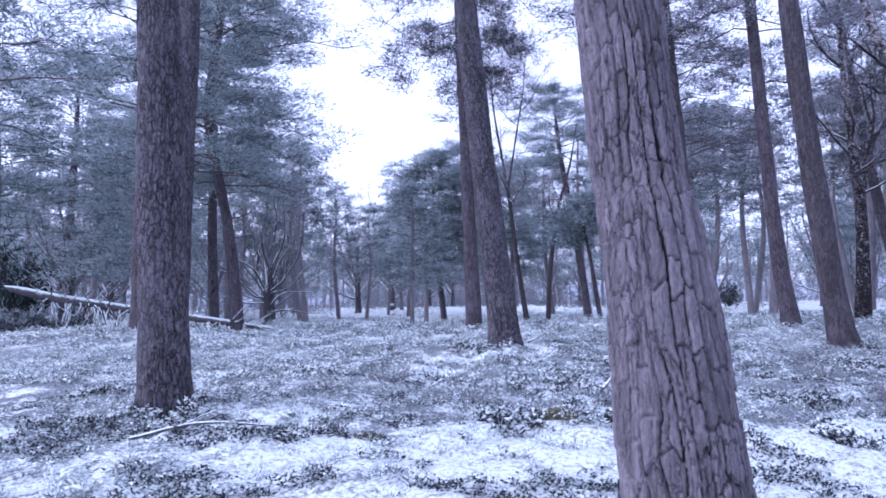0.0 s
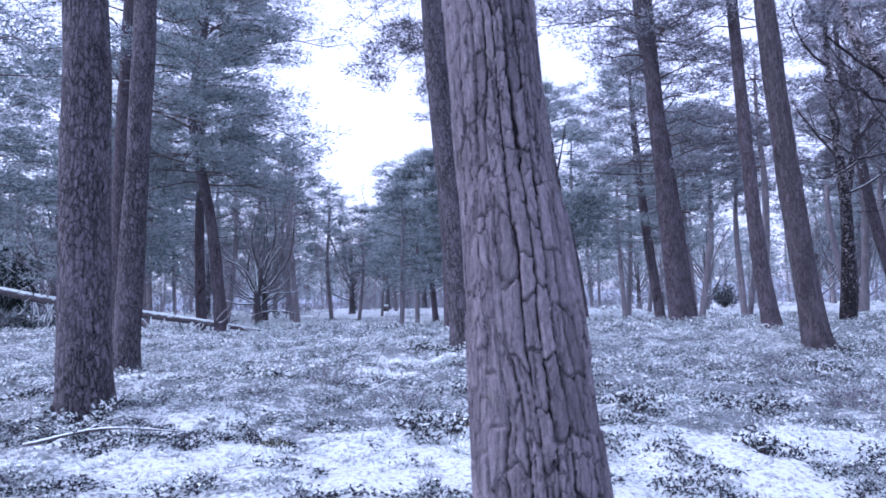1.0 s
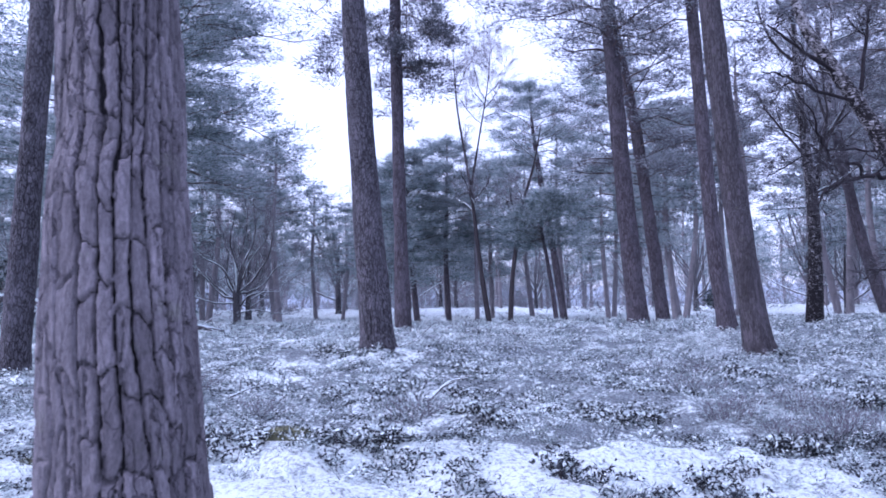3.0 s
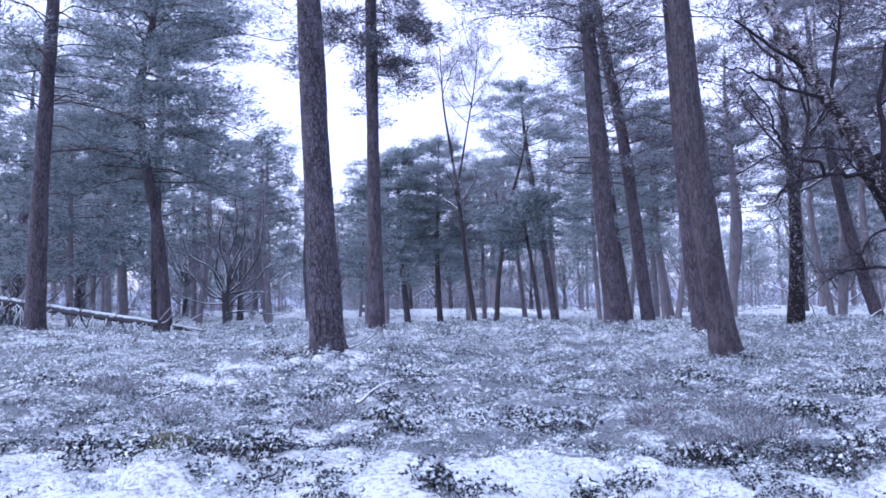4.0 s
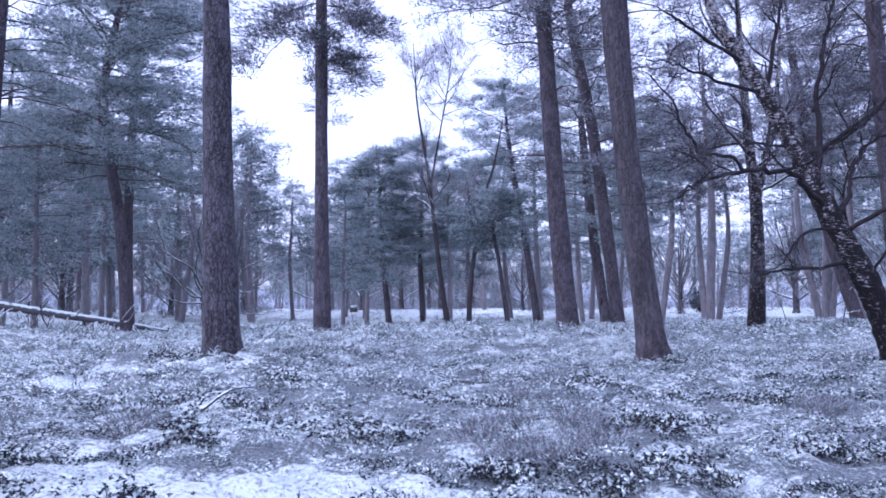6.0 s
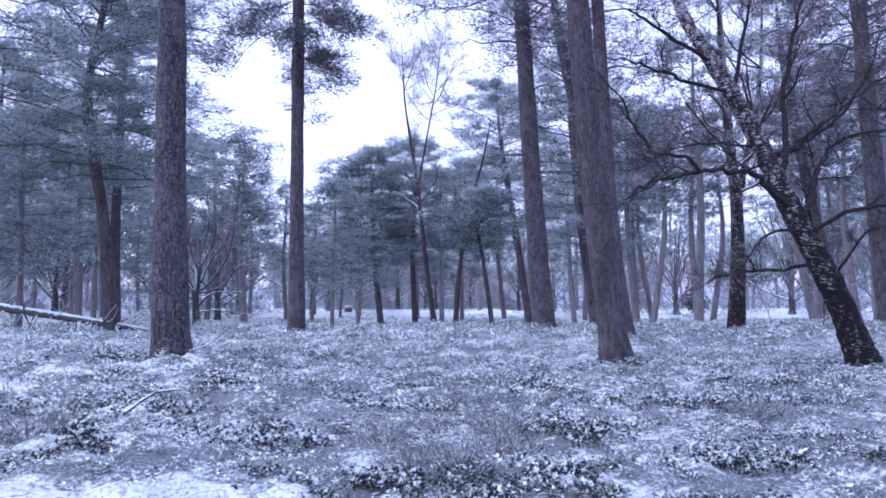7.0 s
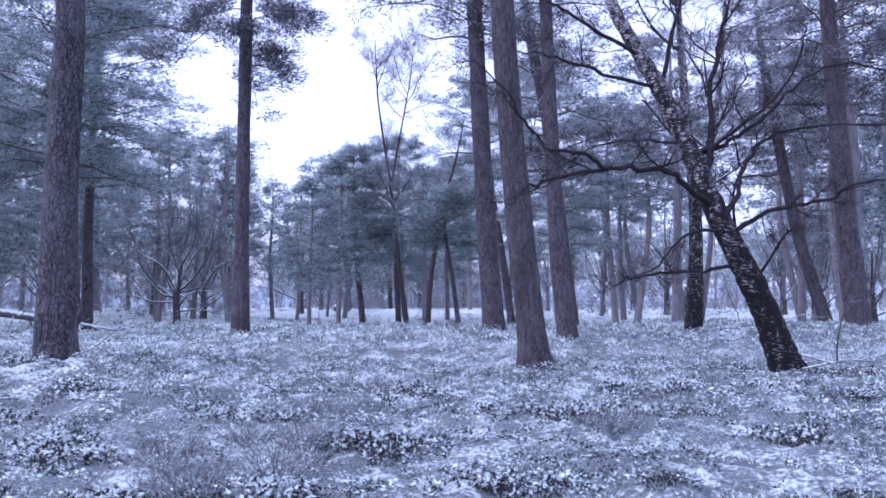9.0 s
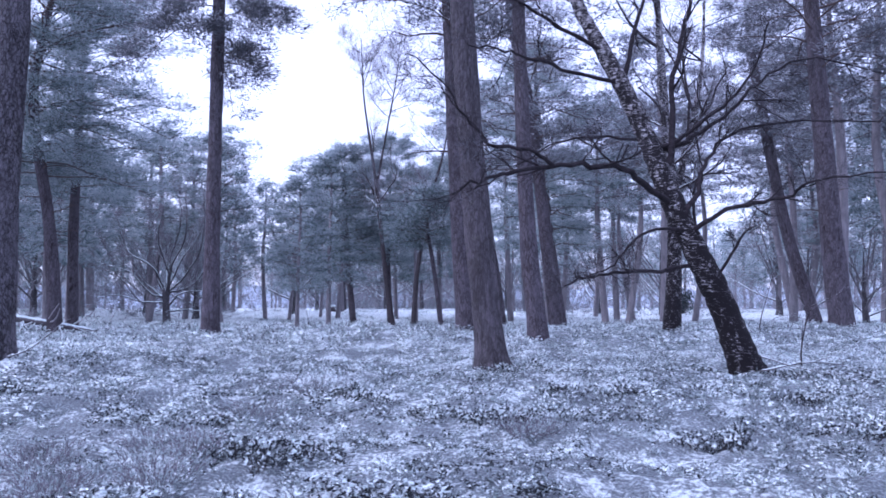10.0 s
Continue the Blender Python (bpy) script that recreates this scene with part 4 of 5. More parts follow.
def stem_tree(name, label, lines, seed, mat, seg, limbs, reach, fine_len, depth=1, group=""):
    """A bare tree from one or more stem lines (x, y, z, radius), with free-grown side branches."""
    rng = np.random.default_rng(seed)
    thing = new(name)
    thing.location = lines[0][0][:3]
    tagged(thing, label, "tree", group)
    fine = Geo()
    for n, line in enumerate(lines):
        c = curve_points(line, 30)
        g = Geo()
        g.tube(c[:, :3], c[:, 3], seg)
        g.part("trunk" if n == 0 else "stem", [mat], thing)
        for i in range(limbs):
            at = c[int(rng.uniform(0.3, 0.98) * 29)]
            az = rng.uniform(0, 6.3)
            b = Geo()
            shoot(b, fine, at[:3], (math.cos(az), math.sin(az), rng.uniform(0.3, 1.3)), reach * rng.uniform(0.5, 1.2), min(0.05, at[3] * 0.5) + 0.006, depth, rng, 0.16, 0.15, 4, 4, fine_len, 0.013)
            b.part("branch", [M_TWIG], thing)
    fine.part("twig_spray", [M_TWIGLET], thing, "hazy purple-grey twigs", smooth=False)["kind"] = "stuff"
    return thing


stem_tree("birch_tree", "forked birch with pale mottled stem",
          [[(15.2, 24.82, 0.4, 0.30), (15.34, 24.82, 2.49, 0.233), (15.37, 24.82, 4.84, 0.195), (15.21, 24.82, 6.83, 0.160), (15.09, 24.82, 9.46, 0.13), (15.04, 24.82, 11.31, 0.09), (15.0, 24.8, 15.0, 0.02)],
           [(15.36, 24.82, 4.5, 0.14), (15.76, 25.03, 5.87, 0.12), (16.26, 25.27, 7.54, 0.10), (16.68, 25.5, 9.47, 0.07), (16.9, 25.6, 12.5, 0.02)]], 71, M_BIRCH, 16, 10, 2.6, 0.45, 2)
stem_tree("young_birch", "thin forked birch with feathery bare twigs",
          [[(4.83, 39.09, -0.2, 0.17), (4.37, 39.09, 3.13, 0.125), (4.03, 39.09, 6.29, 0.105), (3.8, 39.09, 8.21, 0.08), (3.2, 39.09, 12.09, 0.052), (3.05, 39.09, 14.0, 0.034), (2.95, 39.09, 16.0, 0.016)],
           [(3.86, 39.1, 7.7, 0.07), (4.46, 39.1, 11.1, 0.045), (4.91, 39.1, 13.7, 0.028), (5.1, 39.1, 15.8, 0.015)]], 72, M_TWIG, 10, 13, 2.2, 0.7, 2)
stem_tree("young_birch", "thin curved bare tree with dark bark",
          [[(5.9, 38.66, -0.2, 0.16), (6.06, 38.66, 2.48, 0.124), (6.4, 38.66, 4.96, 0.109), (6.75, 38.66, 6.83, 0.09), (7.41, 38.66, 9.04, 0.06), (7.9, 38.7, 11.5, 0.015)]], 73, M_TWIG, 10, 10, 1.9, 0.6, 2)


def bare_oak(x, y, seed, tall, spread, stems, label, reach=1.0, hair=5):
    rng = np.random.default_rng(seed)
    z = float(heath(x, y))
    thing = new("oak_tree")
    thing.location = (x, y, z)
    tagged(thing, label, "tree", "bare broadleaved trees")
    g, fine = Geo(), Geo()
    g.tube([(x, y, z - 0.2), (x + 0.05, y, z + 0.5), (x + 0.02, y, z + 0.14 * tall), (x, y, z + 0.4 * tall), (x + 0.1, y, z + 0.7 * tall)],
           (0.040 * tall, 0.030 * tall, 0.026 * tall, 0.014 * tall, 0.004 * tall), 12)
    g.part("trunk", [M_OAK], thing)
    for i in range(stems):
        az = i * 2.4 + rng.normal(0, 0.3)
        f = i / stems
        b = Geo()
        d = (math.cos(az) * spread, math.sin(az) * spread, 0.15 + 1.5 * f + rng.uniform(0, 0.4))
        shoot(b, fine, (x, y, z + tall * (0.10 + 0.30 * f)), d, tall * reach * rng.uniform(0.5, 0.75), 0.0095 * tall, 2, rng, 0.15, 0.12, 4, hair, 0.6, 0.020)
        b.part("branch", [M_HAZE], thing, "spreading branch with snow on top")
    fine.part("twig_spray", [M_TWIGLET], thing, smooth=False)["kind"] = "stuff"
    return thing


def spreading_oak(x, y):
    """A short stout stem, upright leaders, and long low boughs that carry snow."""
    z = float(heath(x, y))
    thing = new("oak_tree")
    thing.location = (x, y, z)
    tagged(thing, "low spreading bare oak with snow-lined boughs", "tree", "bare broadleaved trees")
    g = Geo()
    c = curve_points([(x + 0.05, y, z - 0.2, 0.42), (x, y, z + 0.5, 0.29), (x - 0.08, y, z + 1.5, 0.25), (x - 0.12, y, z + 2.5, 0.24), (x - 0.1, y, z + 3.1, 0.12)], 24)
    g.tube(c[:, :3], c[:, 3], 16)
    g.part("trunk", [M_OAK], thing)
    for n, (pts, r) in enumerate((
            ([(-0.15, 0, 2.3), (-0.9, 0.2, 3.6), (-1.0, 0.4, 6.0), (-1.9, 0.6, 9.0)], 0.15), ([(0.1, 0, 2.4), (0.3, -0.2, 4.4), (1.2, 0, 6.5), (1.1, 0.2, 10.2)], 0.17),
            ([(-0.1, 0.1, 2.5), (-0.3, 0.8, 5.0), (0.3, 1.2, 7.6), (0.0, 1.4, 10.8)], 0.16), ([(0.1, 0, 2.5), (1.3, -0.3, 3.5), (2.6, -0.5, 5.6), (2.9, -0.6, 8.6)], 0.13),
            ([(-0.2, 0, 2.1), (-1.2, -0.4, 2.4), (-2.6, -0.6, 3.9), (-4.9, -0.8, 4.6)], 0.13), ([(-0.2, 0, 1.9), (-1.6, 0.5, 2.9), (-3.4, 0.7, 4.4), (-5.3, 0.9, 5.6)], 0.12),
            ([(0.2, 0, 1.5), (0.9, -0.3, 2.2), (1.9, -0.4, 2.5), (3.7, -0.6, 2.5)], 0.11), ([(0.1, 0, 2.4), (1.6, 0.4, 2.9), (3.0, 0.6, 4.5), (4.9, 0.7, 5.2)], 0.12),
            ([(0.2, 0.1, 1.0), (1.4, 0.3, 1.15), (2.8, 0.3, 0.9), (4.2, 0.4, 0.8)], 0.08), ([(-0.2, -0.1, 1.7), (-1.4, -0.9, 1.7), (-3.0, -1.4, 2.2), (-4.4, -1.8, 2.0)], 0.09),
            ([(-0.2, 0, 2.6), (-1.0, -0.6, 4.4), (-2.6, -1.0, 5.4), (-3.4, -1.2, 7.8)], 0.12), ([(0, -0.1, 2.5), (0.5, -1.0, 3.8), (-0.1, -1.6, 6.0), (0.4, -2.0, 8.6)], 0.12),
            ([(0.1, 0, 3.0), (0.9, 0.6, 5.2), (2.1, 0.9, 7.0), (2.2, 1.1, 9.6)], 0.11), ([(-0.1, 0, 3.0), (-0.6, 0.9, 5.0), (-1.6, 1.3, 6.6), (-2.9, 1.6, 9.4)], 0.11))):
        limb_of(thing, [(x + a, y + b, z + h) for a, b, h in pts], 0.78 * r, 0.020, 810 + n, 9, 2, 0.36, [M_OAK], 3, 0.5, 0.016, 0.4)


spreading_oak(-13.6, 53.2)
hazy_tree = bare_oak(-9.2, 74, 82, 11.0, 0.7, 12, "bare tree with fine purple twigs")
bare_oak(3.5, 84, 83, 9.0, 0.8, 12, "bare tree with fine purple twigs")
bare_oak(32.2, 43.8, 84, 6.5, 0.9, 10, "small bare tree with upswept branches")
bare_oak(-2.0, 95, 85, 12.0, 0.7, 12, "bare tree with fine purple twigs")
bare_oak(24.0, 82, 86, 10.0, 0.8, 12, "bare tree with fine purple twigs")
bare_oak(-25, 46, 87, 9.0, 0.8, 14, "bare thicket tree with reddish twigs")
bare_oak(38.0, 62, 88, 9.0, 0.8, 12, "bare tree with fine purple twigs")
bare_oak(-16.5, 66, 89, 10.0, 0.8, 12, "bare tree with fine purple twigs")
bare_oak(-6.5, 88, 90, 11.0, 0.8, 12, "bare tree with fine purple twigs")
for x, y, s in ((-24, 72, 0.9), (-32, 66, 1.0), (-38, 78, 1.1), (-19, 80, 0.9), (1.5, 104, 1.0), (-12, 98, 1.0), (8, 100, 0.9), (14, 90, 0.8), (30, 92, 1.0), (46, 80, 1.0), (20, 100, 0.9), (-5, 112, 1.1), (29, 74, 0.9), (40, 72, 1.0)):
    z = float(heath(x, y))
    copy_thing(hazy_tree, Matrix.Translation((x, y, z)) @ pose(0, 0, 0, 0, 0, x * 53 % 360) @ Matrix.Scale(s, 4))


# --- evergreen bushes ---
def evergreen_bush(x, y, wide, tall, seed, label, frost, shade=M_NEEDLE):
    rng = np.random.default_rng(seed)
    z = float(heath(x, y))
    thing = new("evergreen_bush")
    thing.location = (x, y, z)
    tagged(thing, label, "bush")
    wood, fol = Geo(), Geo()
    cen, axs = [], []
    for i in range(26):
        az, f = i * 2.4, rng.uniform(0, 1)
        p = limb_line(np.array((x, y, z + 0.05)), az, wide * rng.uniform(0.3, 0.6) * (1.2 - 0.7 * f), 0.0, 0.0, rng, 5)
        p[:, 2] += np.linspace(0, 1, 5) ** 0.8 * tall * (0.25 + 0.75 * f)
        wood.tube(p, np.linspace(0.04, 0.008, 5), 4)
        for s in np.linspace(0.25, 1, 14):
            u = s * 4
            a = min(int(u), 3)
            cen.append(p[a] + (p[a + 1] - p[a]) * (u - a) + rng.normal(0, 0.09 * wide, 3) * (1, 1, 0.8))
            axs.append((0.5 * math.cos(az), 0.5 * math.sin(az), 0.6))
    v, d = blades(np.array(cen), np.array(axs), 12, 0.12 * wide, 0.02 * wide, 0.6, rng)
    fol.soup(v, ((d[:, 2] > 0.35) & (rng.uniform(0, 1, len(d)) < frost)).astype(int))
    tagged(wood.part("stem_work", [M_TWIG], thing), kind="stuff")
    fol.part("foliage", [shade, M_FROST], thing, smooth=False)


evergreen_bush(-28.6, 45.5, 5.0, 7.6, 91, "dark evergreen bush topped with snow", 0.22, M_EVERGREEN)
evergreen_bush(31.6, 75.6, 2.6, 2.6, 92, "small round evergreen bush", 0.08, M_EVERGREEN)

# --- the fallen trunk ---
log = new("fallen_tree")
log.location = (-15, 33, 0.2)
tagged(log, "fallen tree trunk with snow along its top and broken branches", "log")
lg = Geo()
log_line = curve_points([(-20.6, 32.1, 2.42, 0.06), (-19.9, 32.2, 2.22, 0.19), (-18.12, 32.55, 1.80, 0.22), (-14.77, 32.9, 1.22, 0.20), (-10.26, 33.25, 0.50, 0.15), (-8.2, 33.6, 0.12, 0.07)], 40)
lg.tube(log_line[:, :3], log_line[:, 3], 14, cap=True)
lg.part("stem", [M_LOG], log)
lrng = np.random.default_rng(8)
for i in range(110):
    a = log_line[int(lrng.uniform(13, 37))][:3]
    g = Geo()
    reach = lrng.uniform(0.5, 1.4)
    d = np.array((lrng.normal(0.3, 0.4), lrng.normal(-0.45, 0.3), lrng.choice((-1.0, -1.0, -1.0, -0.8, 0.4))))
    d /= np.linalg.norm(d)
    end = a + d * reach * 1.2
    end[2] = max(end[2], 0.1)
    p = curve_points([a, (a + end) / 2 + lrng.normal(0, 0.12, 3), end], 6)
    g.tube(p, np.linspace(0.038, 0.018, 6), 5)
    g.part("broken_branch", [M_TWIG if i % 3 == 0 else M_DEAD], log)
for k in range(3):
    evergreen_bush(-21.5 + 1.6 * k, 32.6 + 0.5 * k, 2.4, 1.3 - 0.2 * k, 96 + k, "low snowy brushwood beside the fallen trunk", 0.6, M_HEATH)


# --- heather, shrubs and small things on the ground ---
def scatter(n, x0, x1, y0, y1, rng):
    return rng.uniform(x0, x1, n), rng.uniform(y0, y1, n)


def heather(label, area, density, k, wide, tall, size, seed):
    """Springy domed cushions of fine sprigs, dark inside, white with frost at the tips, each shaded as one soft dome."""
    rng = np.random.default_rng(seed)
    x0, x1, y0, y1 = area
    n = int(density * (x1 - x0) * (y1 - y0))
    x, y = rng.uniform(x0, x1, n), rng.uniform(y0, y1, n)
    thick = 0.45 + 0.55 * step(0.30, 0.62, 0.6 * vnoise(x * 0.8, y * 0.8, 21) + 0.4 * vnoise(x * 2.2, y * 2.2, 23))
    ok = rng.uniform(0, 1, n) < thick * (1.35 - 1.15 * snow_cover(x, y))
    x, y, thick = x[ok], y[ok], thick[ok]
    n = len(x)
    r, h = wide * rng.uniform(0.5, 1.25, n), tall * rng.uniform(0.45, 1.2, n) * (0.5 + 0.5 * thick)
    w = rng.normal(0, 1, (n, k, 3))
    w[..., 2] = np.abs(w[..., 2])
    w /= np.linalg.norm(w, axis=2)[..., None]
    f = rng.uniform(0.12, 1.0, (n, k, 1)) ** 0.55
    off = w * f * np.stack([r, r * rng.uniform(0.7, 1.1, n), h], 1)[:, None]
    px, py = (x[:, None] + off[..., 0]).ravel(), (y[:, None] + off[..., 1]).ravel()
    c = np.stack([px, py, heath(px, py) + off[..., 2].ravel() - 0.015], 1)
    w = w.reshape(-1, 3)
    d = w * (0.7, 0.7, 0.5) + rng.normal(0, 0.42, w.shape) + np.array((0, 0, 0.45))
    d /= np.linalg.norm(d, axis=1)[:, None]
    face = w * (1, 1, 0.9) + np.array((0, 0, 0.35)) + rng.normal(0, 0.22, w.shape)
    face /= np.linalg.norm(face, axis=1)[:, None]
    s = np.cross(d, rng.normal(0, 1, d.shape))
    s /= np.linalg.norm(s, axis=1)[:, None] + 1e-9
    ln = size * rng.uniform(0.6, 1.3, (len(c), 1))
    high = np.clip(off[..., 2] / (tall + 1e-6), 0, 1).ravel()
    laden = np.repeat(0.66 + 0.75 * vnoise(x * 1.6, y * 1.6, 22) + rng.normal(0, 0.15, n), k)
    white = rng.uniform(0, 1, len(c)) < laden * (0.6 + 0.7 * high)
    cap = white & (w[:, 2] > 0.4) & (rng.uniform(0, 1, len(c)) < 0.75 * laden)
    wd = ln * np.where(cap, 0.17, 0.085)[:, None]
    d[cap] *= (1, 1, 0.35)
    tri = np.stack([c - s * wd, c + s * wd, c + d * ln], 1)
    wrong = np.einsum("nk,nk->n", np.cross(tri[:, 1] - tri[:, 0], tri[:, 2] - tri[:, 0]), face) < 0
    tri[wrong] = tri[wrong][:, [1, 0, 2]]
    g = Geo()
    g.soup(tri.reshape(-1, 3), np.where(cap, 2, white.astype(int)))
    ob = g.part("heather", [M_HEATH, M_HEATH_FROST, M_SNOW])
    ob.data.normals_split_custom_set_from_vertices(np.repeat(face, 3, axis=0))
    tagged(ob, label, "heather", kind="stuff")


heather("low winter heather with frosted purple-brown stems", (-5, 15, 1.2, 9.8), 29, 74, 0.13, 0.11, 0.042, 31)
heather("cushions of frosted heather under the pines", (-11, 22, 9.8, 19), 18, 48, 0.21, 0.15, 0.070, 34)
heather("frosted heather further into the wood", (-26, 38, 19, 36), 5.5, 36, 0.40, 0.19, 0.13, 32)
heather("heather and grass tufts on the snowy rise", (-40, 60, 54, 84), 0.35, 26, 0.9, 0.22, 0.28, 37)
heather("heather between the far trunks", (-42, 55, 36, 54), 1.0, 24, 0.8, 0.26, 0.28, 33)


def leaf_litter(count, area, seed, label):
    """Dark leaf sprigs that stick out of the open snow."""
    rng = np.random.default_rng(seed)
    x, y = scatter(count, *area, rng)
    ok = 0.9 * vnoise(x * 2.0, y * 2.0, 61) + 0.6 * vnoise(x * 6, y * 6, 62) > 0.84
    x, y = x[ok], y[ok]
    cen = np.repeat(np.stack([x, y, heath(x, y) + 0.02], 1), 6, axis=0) + rng.normal(0, 0.028, (6 * len(x), 3)) * (1.4, 1, 0.5)
    v, d = blades(cen, rng.normal(0, 0.6, cen.shape) * (1, 1, 0.4) + (0, 0, 0.2), 2, 0.036, 0.016, 0.4, rng)
    g = Geo()
    g.soup(v, (rng.uniform(0, 1, len(d)) < 0.25).astype(int))
    tagged(g.part("leaf_sprigs", [M_LEAF, M_HEATH_FROST], smooth=False), label, "undergrowth", kind="stuff")


leaf_litter(17000, (-8, 18, 6.5, 15), 35, "dark leaf sprigs poking through thin snow")
leaf_litter(13000, (-4, 11, 3.6, 7.2), 36, "dark leaves and stems scattered over open snow")


def bilberry(x, y, wide, seed, label):
    """A straggling patch of dark small leaves on short stems, in uneven clusters with snow lying on them."""
    rng = np.random.default_rng(seed)
    z = float(heath(x, y))
    thing = new("bilberry_shrub")
    thing.location = (x, y, z)
    tagged(thing, label, "shrub", "low dark shrubs")
    stems, leaves = Geo(), Geo()
    cen, axs, tops = [], [], []
    for i in range(8):
        a, r = rng.uniform(0, 6.3), wide * rng.uniform(0, 0.8)
        cx, cy, own = x + 1.3 * r * math.cos(a), y + 0.8 * r * math.sin(a), wide * rng.uniform(0.06, 0.15)
        for _ in range(7):
            px, py = cx + rng.normal(0, own), cy + rng.normal(0, 0.8 * own)
            pz = float(heath(px, py))
            top = np.array((px + rng.normal(0, 0.04), py + rng.normal(0, 0.04), pz + rng.uniform(0.01, 0.11)))
            stems.tube([(px, py, pz - 0.02), tuple(top)], (0.005, 0.002), 3)
            for _ in range(4):
                cen.append(top + rng.normal(0, 0.035, 3) * (1.4, 1.2, 0.8))
                axs.append((rng.normal(0, 0.6), rng.normal(0, 0.6), 0.2))
            tops.append(top + (0, 0, 0.03))
    v, d = blades(np.array(cen), np.array(axs), 5, 0.036, 0.018, 0.6, rng)
    leaves.soup(v, np.where(rng.uniform(0, 1, len(d)) < 0.12, 1, 0))
    tops = np.array(tops)[rng.uniform(0, 1, len(tops)) < 0.9]
    v, d = blades(tops, rng.normal(0, 1, tops.shape) * (1, 1, 0.15), 7, 0.042, 0.020, 0.4, rng)
    leaves.soup(v, 1)
    tagged(stems.part("stem_work", [M_TWIG], thing), kind="stuff")
    tagged(leaves.part("foliage", [M_LEAF, M_SNOW], thing, smooth=False), kind="stuff")


for i, (x, y, w) in enumerate(((3.77, 8.5, 0.8), (4.3, 8.1, 0.55), (2.74, 7.7, 0.5), (4.38, 5.8, 0.45), (8.36, 10.9, 1.0), (8.8, 10.2, 0.9), (1.82, 6.5, 0.35), (-1.97, 10.6, 0.6), (3.2, 5.7, 0.4),
                               (1.7, 9.7, 0.8), (-7.9, 15.4, 1.0), (7.3, 11.8, 0.9), (7.95, 7.1, 0.5), (7.1, 8.4, 0.5), (2.6, 9.7, 0.6), (14.0, 14.2, 1.4), (6.45, 6.4, 0.5),
                               (0.6, 6.5, 0.4), (6.9, 8.2, 0.45), (11.1, 9.4, 0.6), (12.5, 9.5, 0.6), (2.95, 11.3, 0.7), (5.4, 6.9, 0.3), (-2.85, 7.35, 0.5), (0.7, 12.7, 0.7), (9.4, 15.0, 0.5),
                               (-4.5, 9.0, 0.5), (10.2, 12.2, 0.9), (13.2, 12.0, 0.8), (15.5, 13.5, 0.9), (5.2, 10.4, 0.6))):
    bilberry(x, y, w, 200 + i, "low dark bilberry shrub flecked with snow")


def heather_bush(x, y, wide, tall, seed):
    """A loose old heather bush: many thin purple-brown stems that fan out, with a little frost at the tips."""
    rng = np.random.default_rng(seed)
    z = float(heath(x, y))
    thing = new("heather_bush")
    thing.location = (x, y, z)
    tagged(thing, "loose purple-brown heather bush standing above the snow", "shrub", "old heather bushes")
    stems, tips = Geo(), Geo()
    for i in range(46):
        a, f = i * 2.4, math.sqrt(rng.uniform(0, 1))
        foot = np.array((x + 0.3 * wide * f * math.cos(a), y + 0.3 * wide * f * math.sin(a), z - 0.03))
        end = foot + np.array((0.45 * wide * f * math.cos(a), 0.45 * wide * f * math.sin(a), tall * rng.uniform(0.55, 1.1) * (1.1 - 0.4 * f)))
        p = curve_points([foot, (foot + end) / 2 + rng.normal(0, 0.03, 3), end], 4)
        stems.tube(p, (0.004, 0.0035, 0.003, 0.0015), 3)
        c = np.repeat(p[1:], 7, axis=0) + rng.normal(0, 0.02, (21, 3))
        v, d = blades(c, np.tile((0.4 * math.cos(a), 0.4 * math.sin(a), 0.9), (21, 1)), 1, 0.06, 0.007, 0.4, rng)
        tips.soup(v, (rng.uniform(0, 1, 21) < 0.45).astype(int))
    tagged(stems.part("stem_work", [M_OLD_HEATH], thing), kind="stuff")
    tagged(tips.part("foliage", [M_OLD_HEATH, M_HEATH_FROST], thing, smooth=False), kind="stuff")


for i, (x, y, w, h) in enumerate(((5.9, 7.1, 0.6, 0.24), (5.6, 7.5, 0.5, 0.2), (6.3, 7.7, 0.55, 0.24), (5.8, 8.8, 0.6, 0.26), (6.3, 8.5, 0.5, 0.22), (5.9, 12.7, 0.8, 0.34), (6.6, 12.3, 0.7, 0.3),
                                  (2.1, 8.1, 0.6, 0.24), (0.3, 8.6, 0.6, 0.24), (5.3, 8.0, 0.5, 0.2), (6.0, 11.0, 0.7, 0.28), (9.2, 9.6, 0.5, 0.2), (-0.8, 9.6, 0.6, 0.22))):
    heather_bush(x, y, w, h, 500 + i)


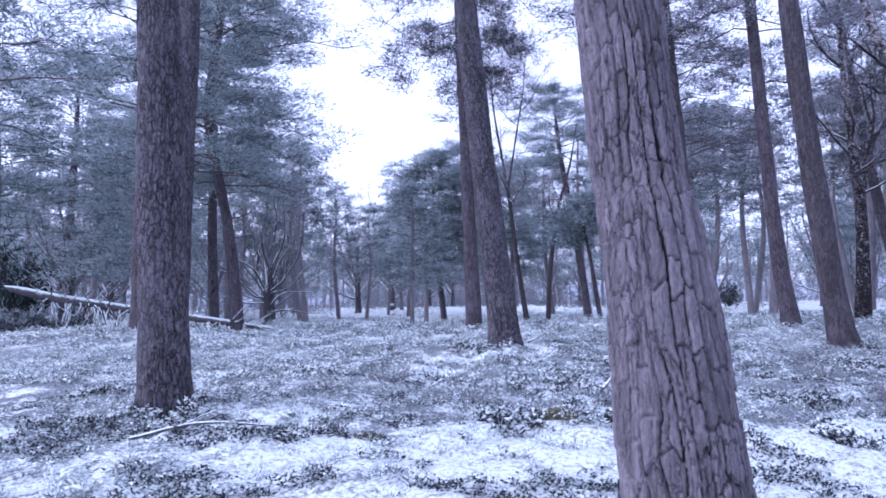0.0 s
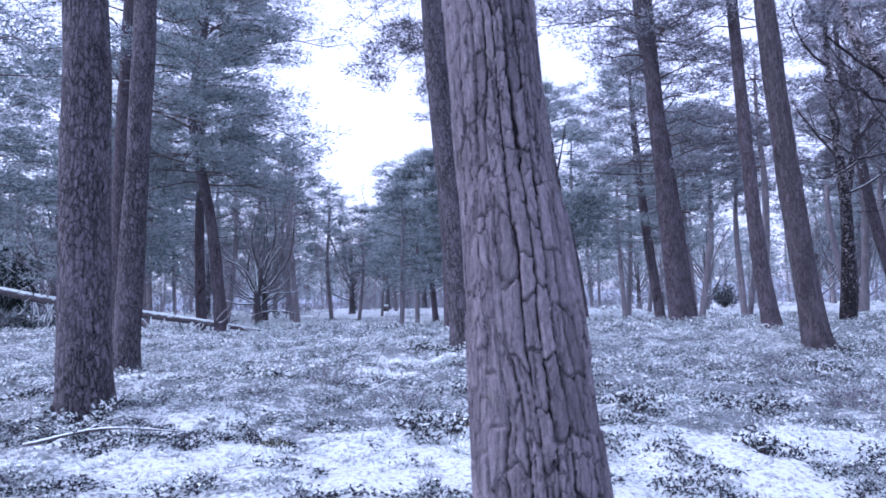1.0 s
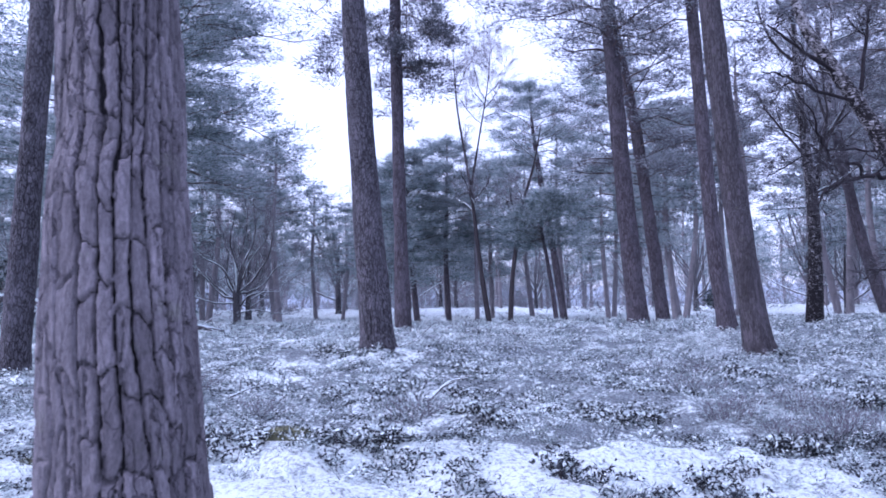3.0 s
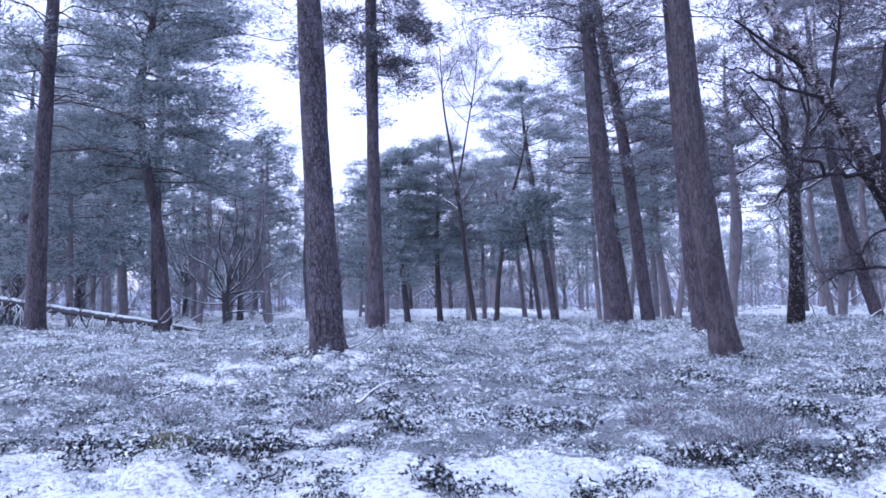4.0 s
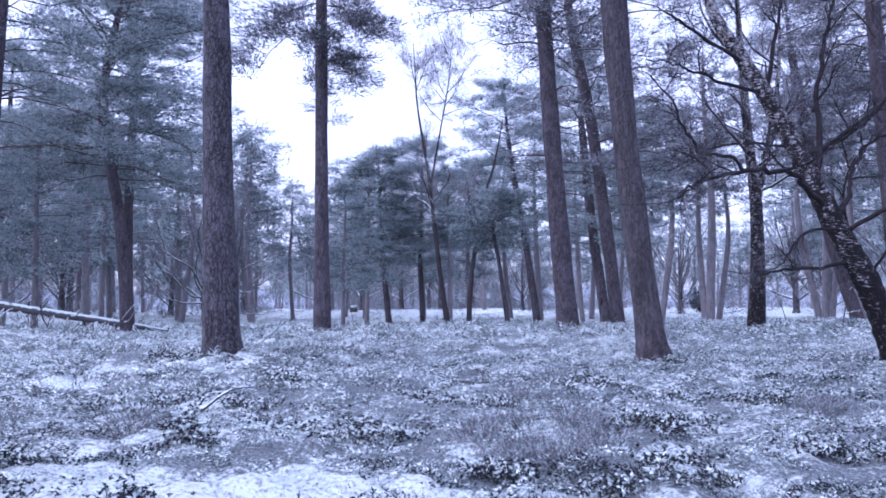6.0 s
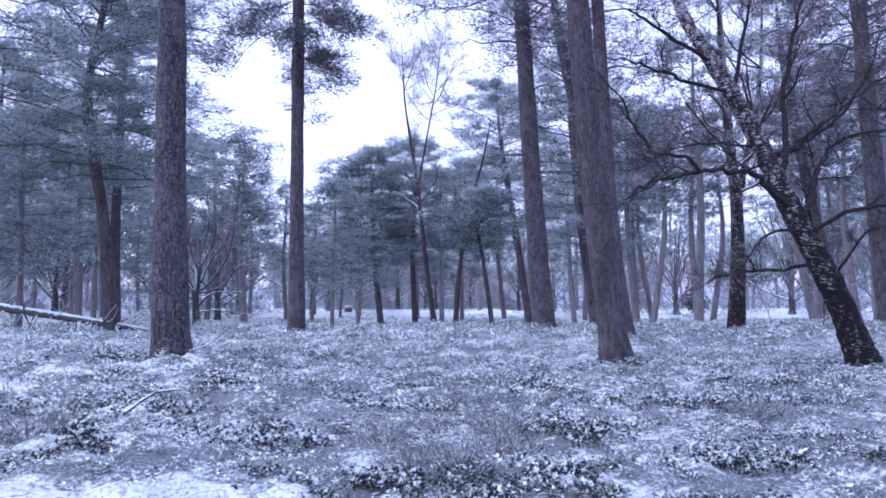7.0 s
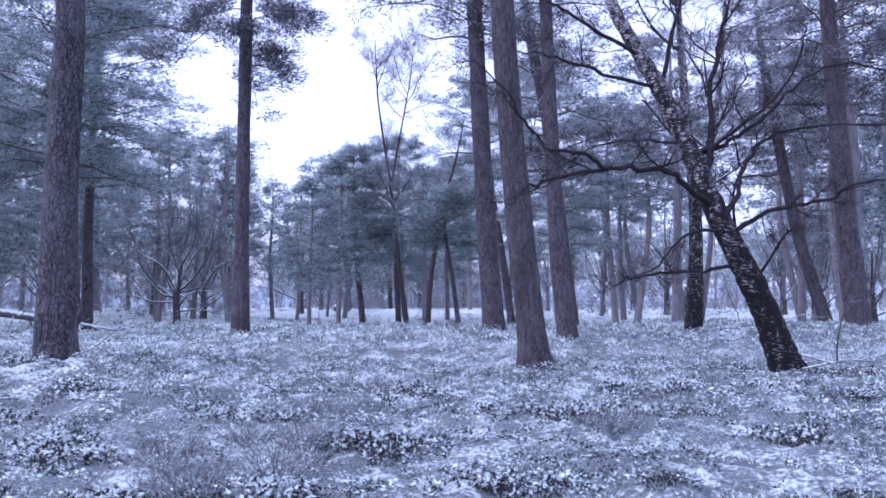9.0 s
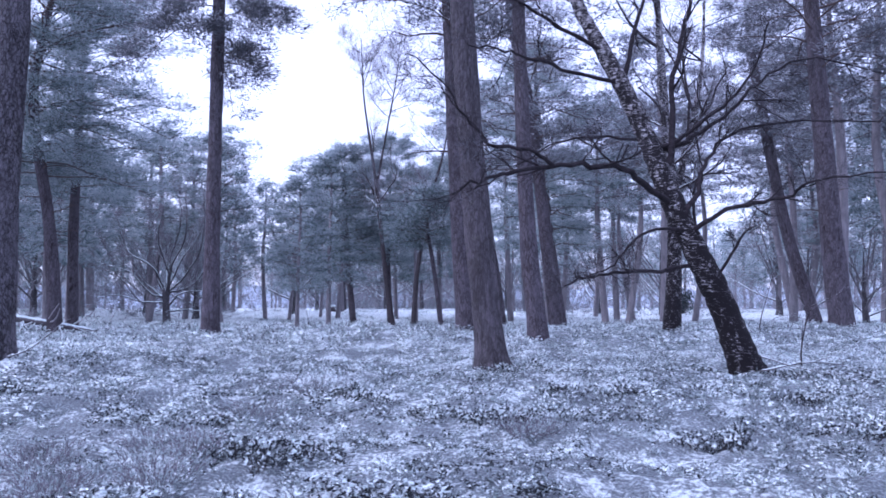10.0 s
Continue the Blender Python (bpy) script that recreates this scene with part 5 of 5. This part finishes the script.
def moss_stump(x, y, wide, tall, seed, label):
    rng = np.random.default_rng(seed)
    thing = new("mossy_hummock")
    thing.location = (x, y, float(heath(x, y)))
    tagged(thing, label, "hummock")
    a, h = np.meshgrid(np.arange(22) * 2 * np.pi / 22, np.linspace(0, 1, 9))
    r = wide / 2 * np.sqrt(np.clip(1 - h ** 2, 0, 1)) * (1 + 0.25 * (vnoise(a * 2, h * 3, seed) - 0.5)) + 0.005
    z = float(heath(x, y)) - 0.04 + tall * h
    v = np.stack([x + 1.5 * r * np.cos(a), y + 0.8 * r * np.sin(a), z], -1).reshape(-1, 3)
    i, j = np.arange(8)[:, None] * 22, np.arange(22)[None]
    k = (j + 1) % 22
    g = Geo()
    g.add(v, np.stack([i + j, i + k, i + 22 + k, i + 22 + j], -1).reshape(-1, 4))
    g.part("mound", [M_MOSS], thing)
    f = Geo()
    n = 120
    aa, rr = rng.uniform(0, 6.3, n), np.sqrt(rng.uniform(0, 1, n)) * wide * 0.55
    c = np.stack([x + 1.5 * rr * np.cos(aa), y + 0.8 * rr * np.sin(aa), np.full(n, z.max() - 0.03) - 0.5 * tall * (rr / wide / 0.55) ** 2], 1)
    bv, d = blades(c, np.tile((0, 0, 0.6), (n, 1)), 5, 0.06, 0.012, 0.5, rng)
    f.soup(bv, (rng.uniform(0, 1, len(d)) < 0.3).astype(int))
    f.part("grass_tuft", [M_LEAF, M_SNOW], thing, smooth=False)


moss_stump(1.08, 6.75, 0.30, 0.12, 301, "mossy hummock showing through the snow")
moss_stump(-0.7, 6.2, 0.2, 0.08, 302, "mossy hummock showing through the snow")
moss_stump(6.9, 6.6, 0.2, 0.08, 303, "mossy hummock showing through the snow")


def stick(name, label, pts, r, seed, forks=2):
    rng = np.random.default_rng(seed)
    thing = new(name)
    thing.location = pts[0]
    tagged(thing, label, "stick")
    p = curve_points(pts, 16)
    g = Geo()
    g.tube(p, np.linspace(r, 0.4 * r, 16), 8, cap=True)
    g.part("stem", [M_LOG], thing)
    for f in range(forks):
        b = Geo()
        a = p[5 + 4 * f]
        e = a + (p[-1] - p[0]) * 0.25 + rng.normal(0, 0.12, 3) + (0, 0, 0.08)
        b.tube([a, (a + e) / 2 + rng.normal(0, 0.02, 3), e], (0.5 * r, 0.35 * r, 0.15 * r), 5)
        b.part("side_twig", [M_LOG], thing)


def on(x, y, up=0.06):
    return (x, y, float(heath(x, y)) + up)


stick("fallen_branch", "pale snow-covered branch lying in the heather", [on(-2.75, 6.05), on(-2.4, 6.35, 0.09), on(-2.05, 6.38, 0.07), on(-1.62, 6.5, 0.08)], 0.018, 1, 1)
stick("fallen_branch", "thin dead branch poking out of the heather", [on(1.6, 13.0, 0.05), on(1.9, 13.1, 0.25), on(2.3, 13.2, 0.55)], 0.014, 2)
stick("fallen_branch", "thin dead branch poking out of the heather", [on(2.2, 9.6, 0.05), on(2.45, 9.8, 0.16), on(2.7, 10.0, 0.26)], 0.020, 3)
stick("fallen_branch", "thin snowy stick in the heather", [on(-0.2, 9.2, 0.04), on(-0.05, 9.4, 0.12), on(0.1, 9.7, 0.2)], 0.014, 4)
stick("fallen_branch", "dead branches at the foot of the birch", [on(13.5, 14.3, 0.1), on(14.2, 14.2, 0.22), on(14.9, 14.4, 0.12)], 0.018, 5, 3)
stick("fallen_branch", "dead branches at the foot of the birch", [on(13.6, 14.5, 0.3), on(14.0, 14.1, 0.18), on(14.5, 13.7, 0.08)], 0.014, 6, 3)
stick("fallen_branch", "thin arched twig over the snow", [on(19.0, 27.0, 0.05), on(19.8, 27.2, 0.4), on(20.8, 27.4, 0.2)], 0.02, 7)


def sapling(x, y, tall, seed):
    rng = np.random.default_rng(seed)
    thing = new("sapling")
    thing.location = on(x, y, 0)
    tagged(thing, "thin bare sapling standing in the snow", "sapling")
    g, fine = Geo(), Geo()
    shoot(g, fine, on(x, y, -0.05), (rng.normal(0, 0.15), 0, 1), tall, 0.018, 1, rng, 0.16, 0.2, 5, 2, 0.3, 0.008)
    g.part("stem", [M_TWIG], thing)
    fine.part("twig_spray", [M_TWIGLET], thing, smooth=False)["kind"] = "stuff"


sapling(17.6, 24.0, 2.0, 1)
sapling(14.9, 15.8, 1.3, 2)
sapling(-1.5, 47, 2.6, 3)
sapling(19.2, 31.0, 2.4, 4)

# a cut stump in the far snow
stump = new("tree_stump")
stump.location = on(-5.9, 77.3, 0)
tagged(stump, "dark cut tree stump in the far snow", "stump")
sg = Geo()
sx, sy, sz = on(-5.9, 77.3, 0)
sg.tube([(sx, sy, sz - 0.1), (sx, sy, sz + 0.25), (sx, sy, sz + 0.7)], (0.5, 0.4, 0.38), 14, cap=True)
sg.part("wood", [M_LOG], stump)

# --- the far edge of the clearing: wooded rise, haze put into its pale colour ---
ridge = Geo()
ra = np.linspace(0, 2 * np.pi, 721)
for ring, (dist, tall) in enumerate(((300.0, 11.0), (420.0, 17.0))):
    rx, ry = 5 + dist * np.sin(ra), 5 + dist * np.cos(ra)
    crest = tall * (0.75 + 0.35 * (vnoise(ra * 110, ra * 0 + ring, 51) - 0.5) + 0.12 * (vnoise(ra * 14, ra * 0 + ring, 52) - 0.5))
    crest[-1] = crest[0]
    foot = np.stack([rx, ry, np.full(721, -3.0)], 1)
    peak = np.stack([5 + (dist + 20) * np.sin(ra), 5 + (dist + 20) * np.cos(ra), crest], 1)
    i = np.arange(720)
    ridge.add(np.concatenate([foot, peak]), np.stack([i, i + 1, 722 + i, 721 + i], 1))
tagged(ridge.part("backdrop", [M_RIDGE]), "distant wood coloured pale blue-grey for haze", "backdrop", kind="structure")
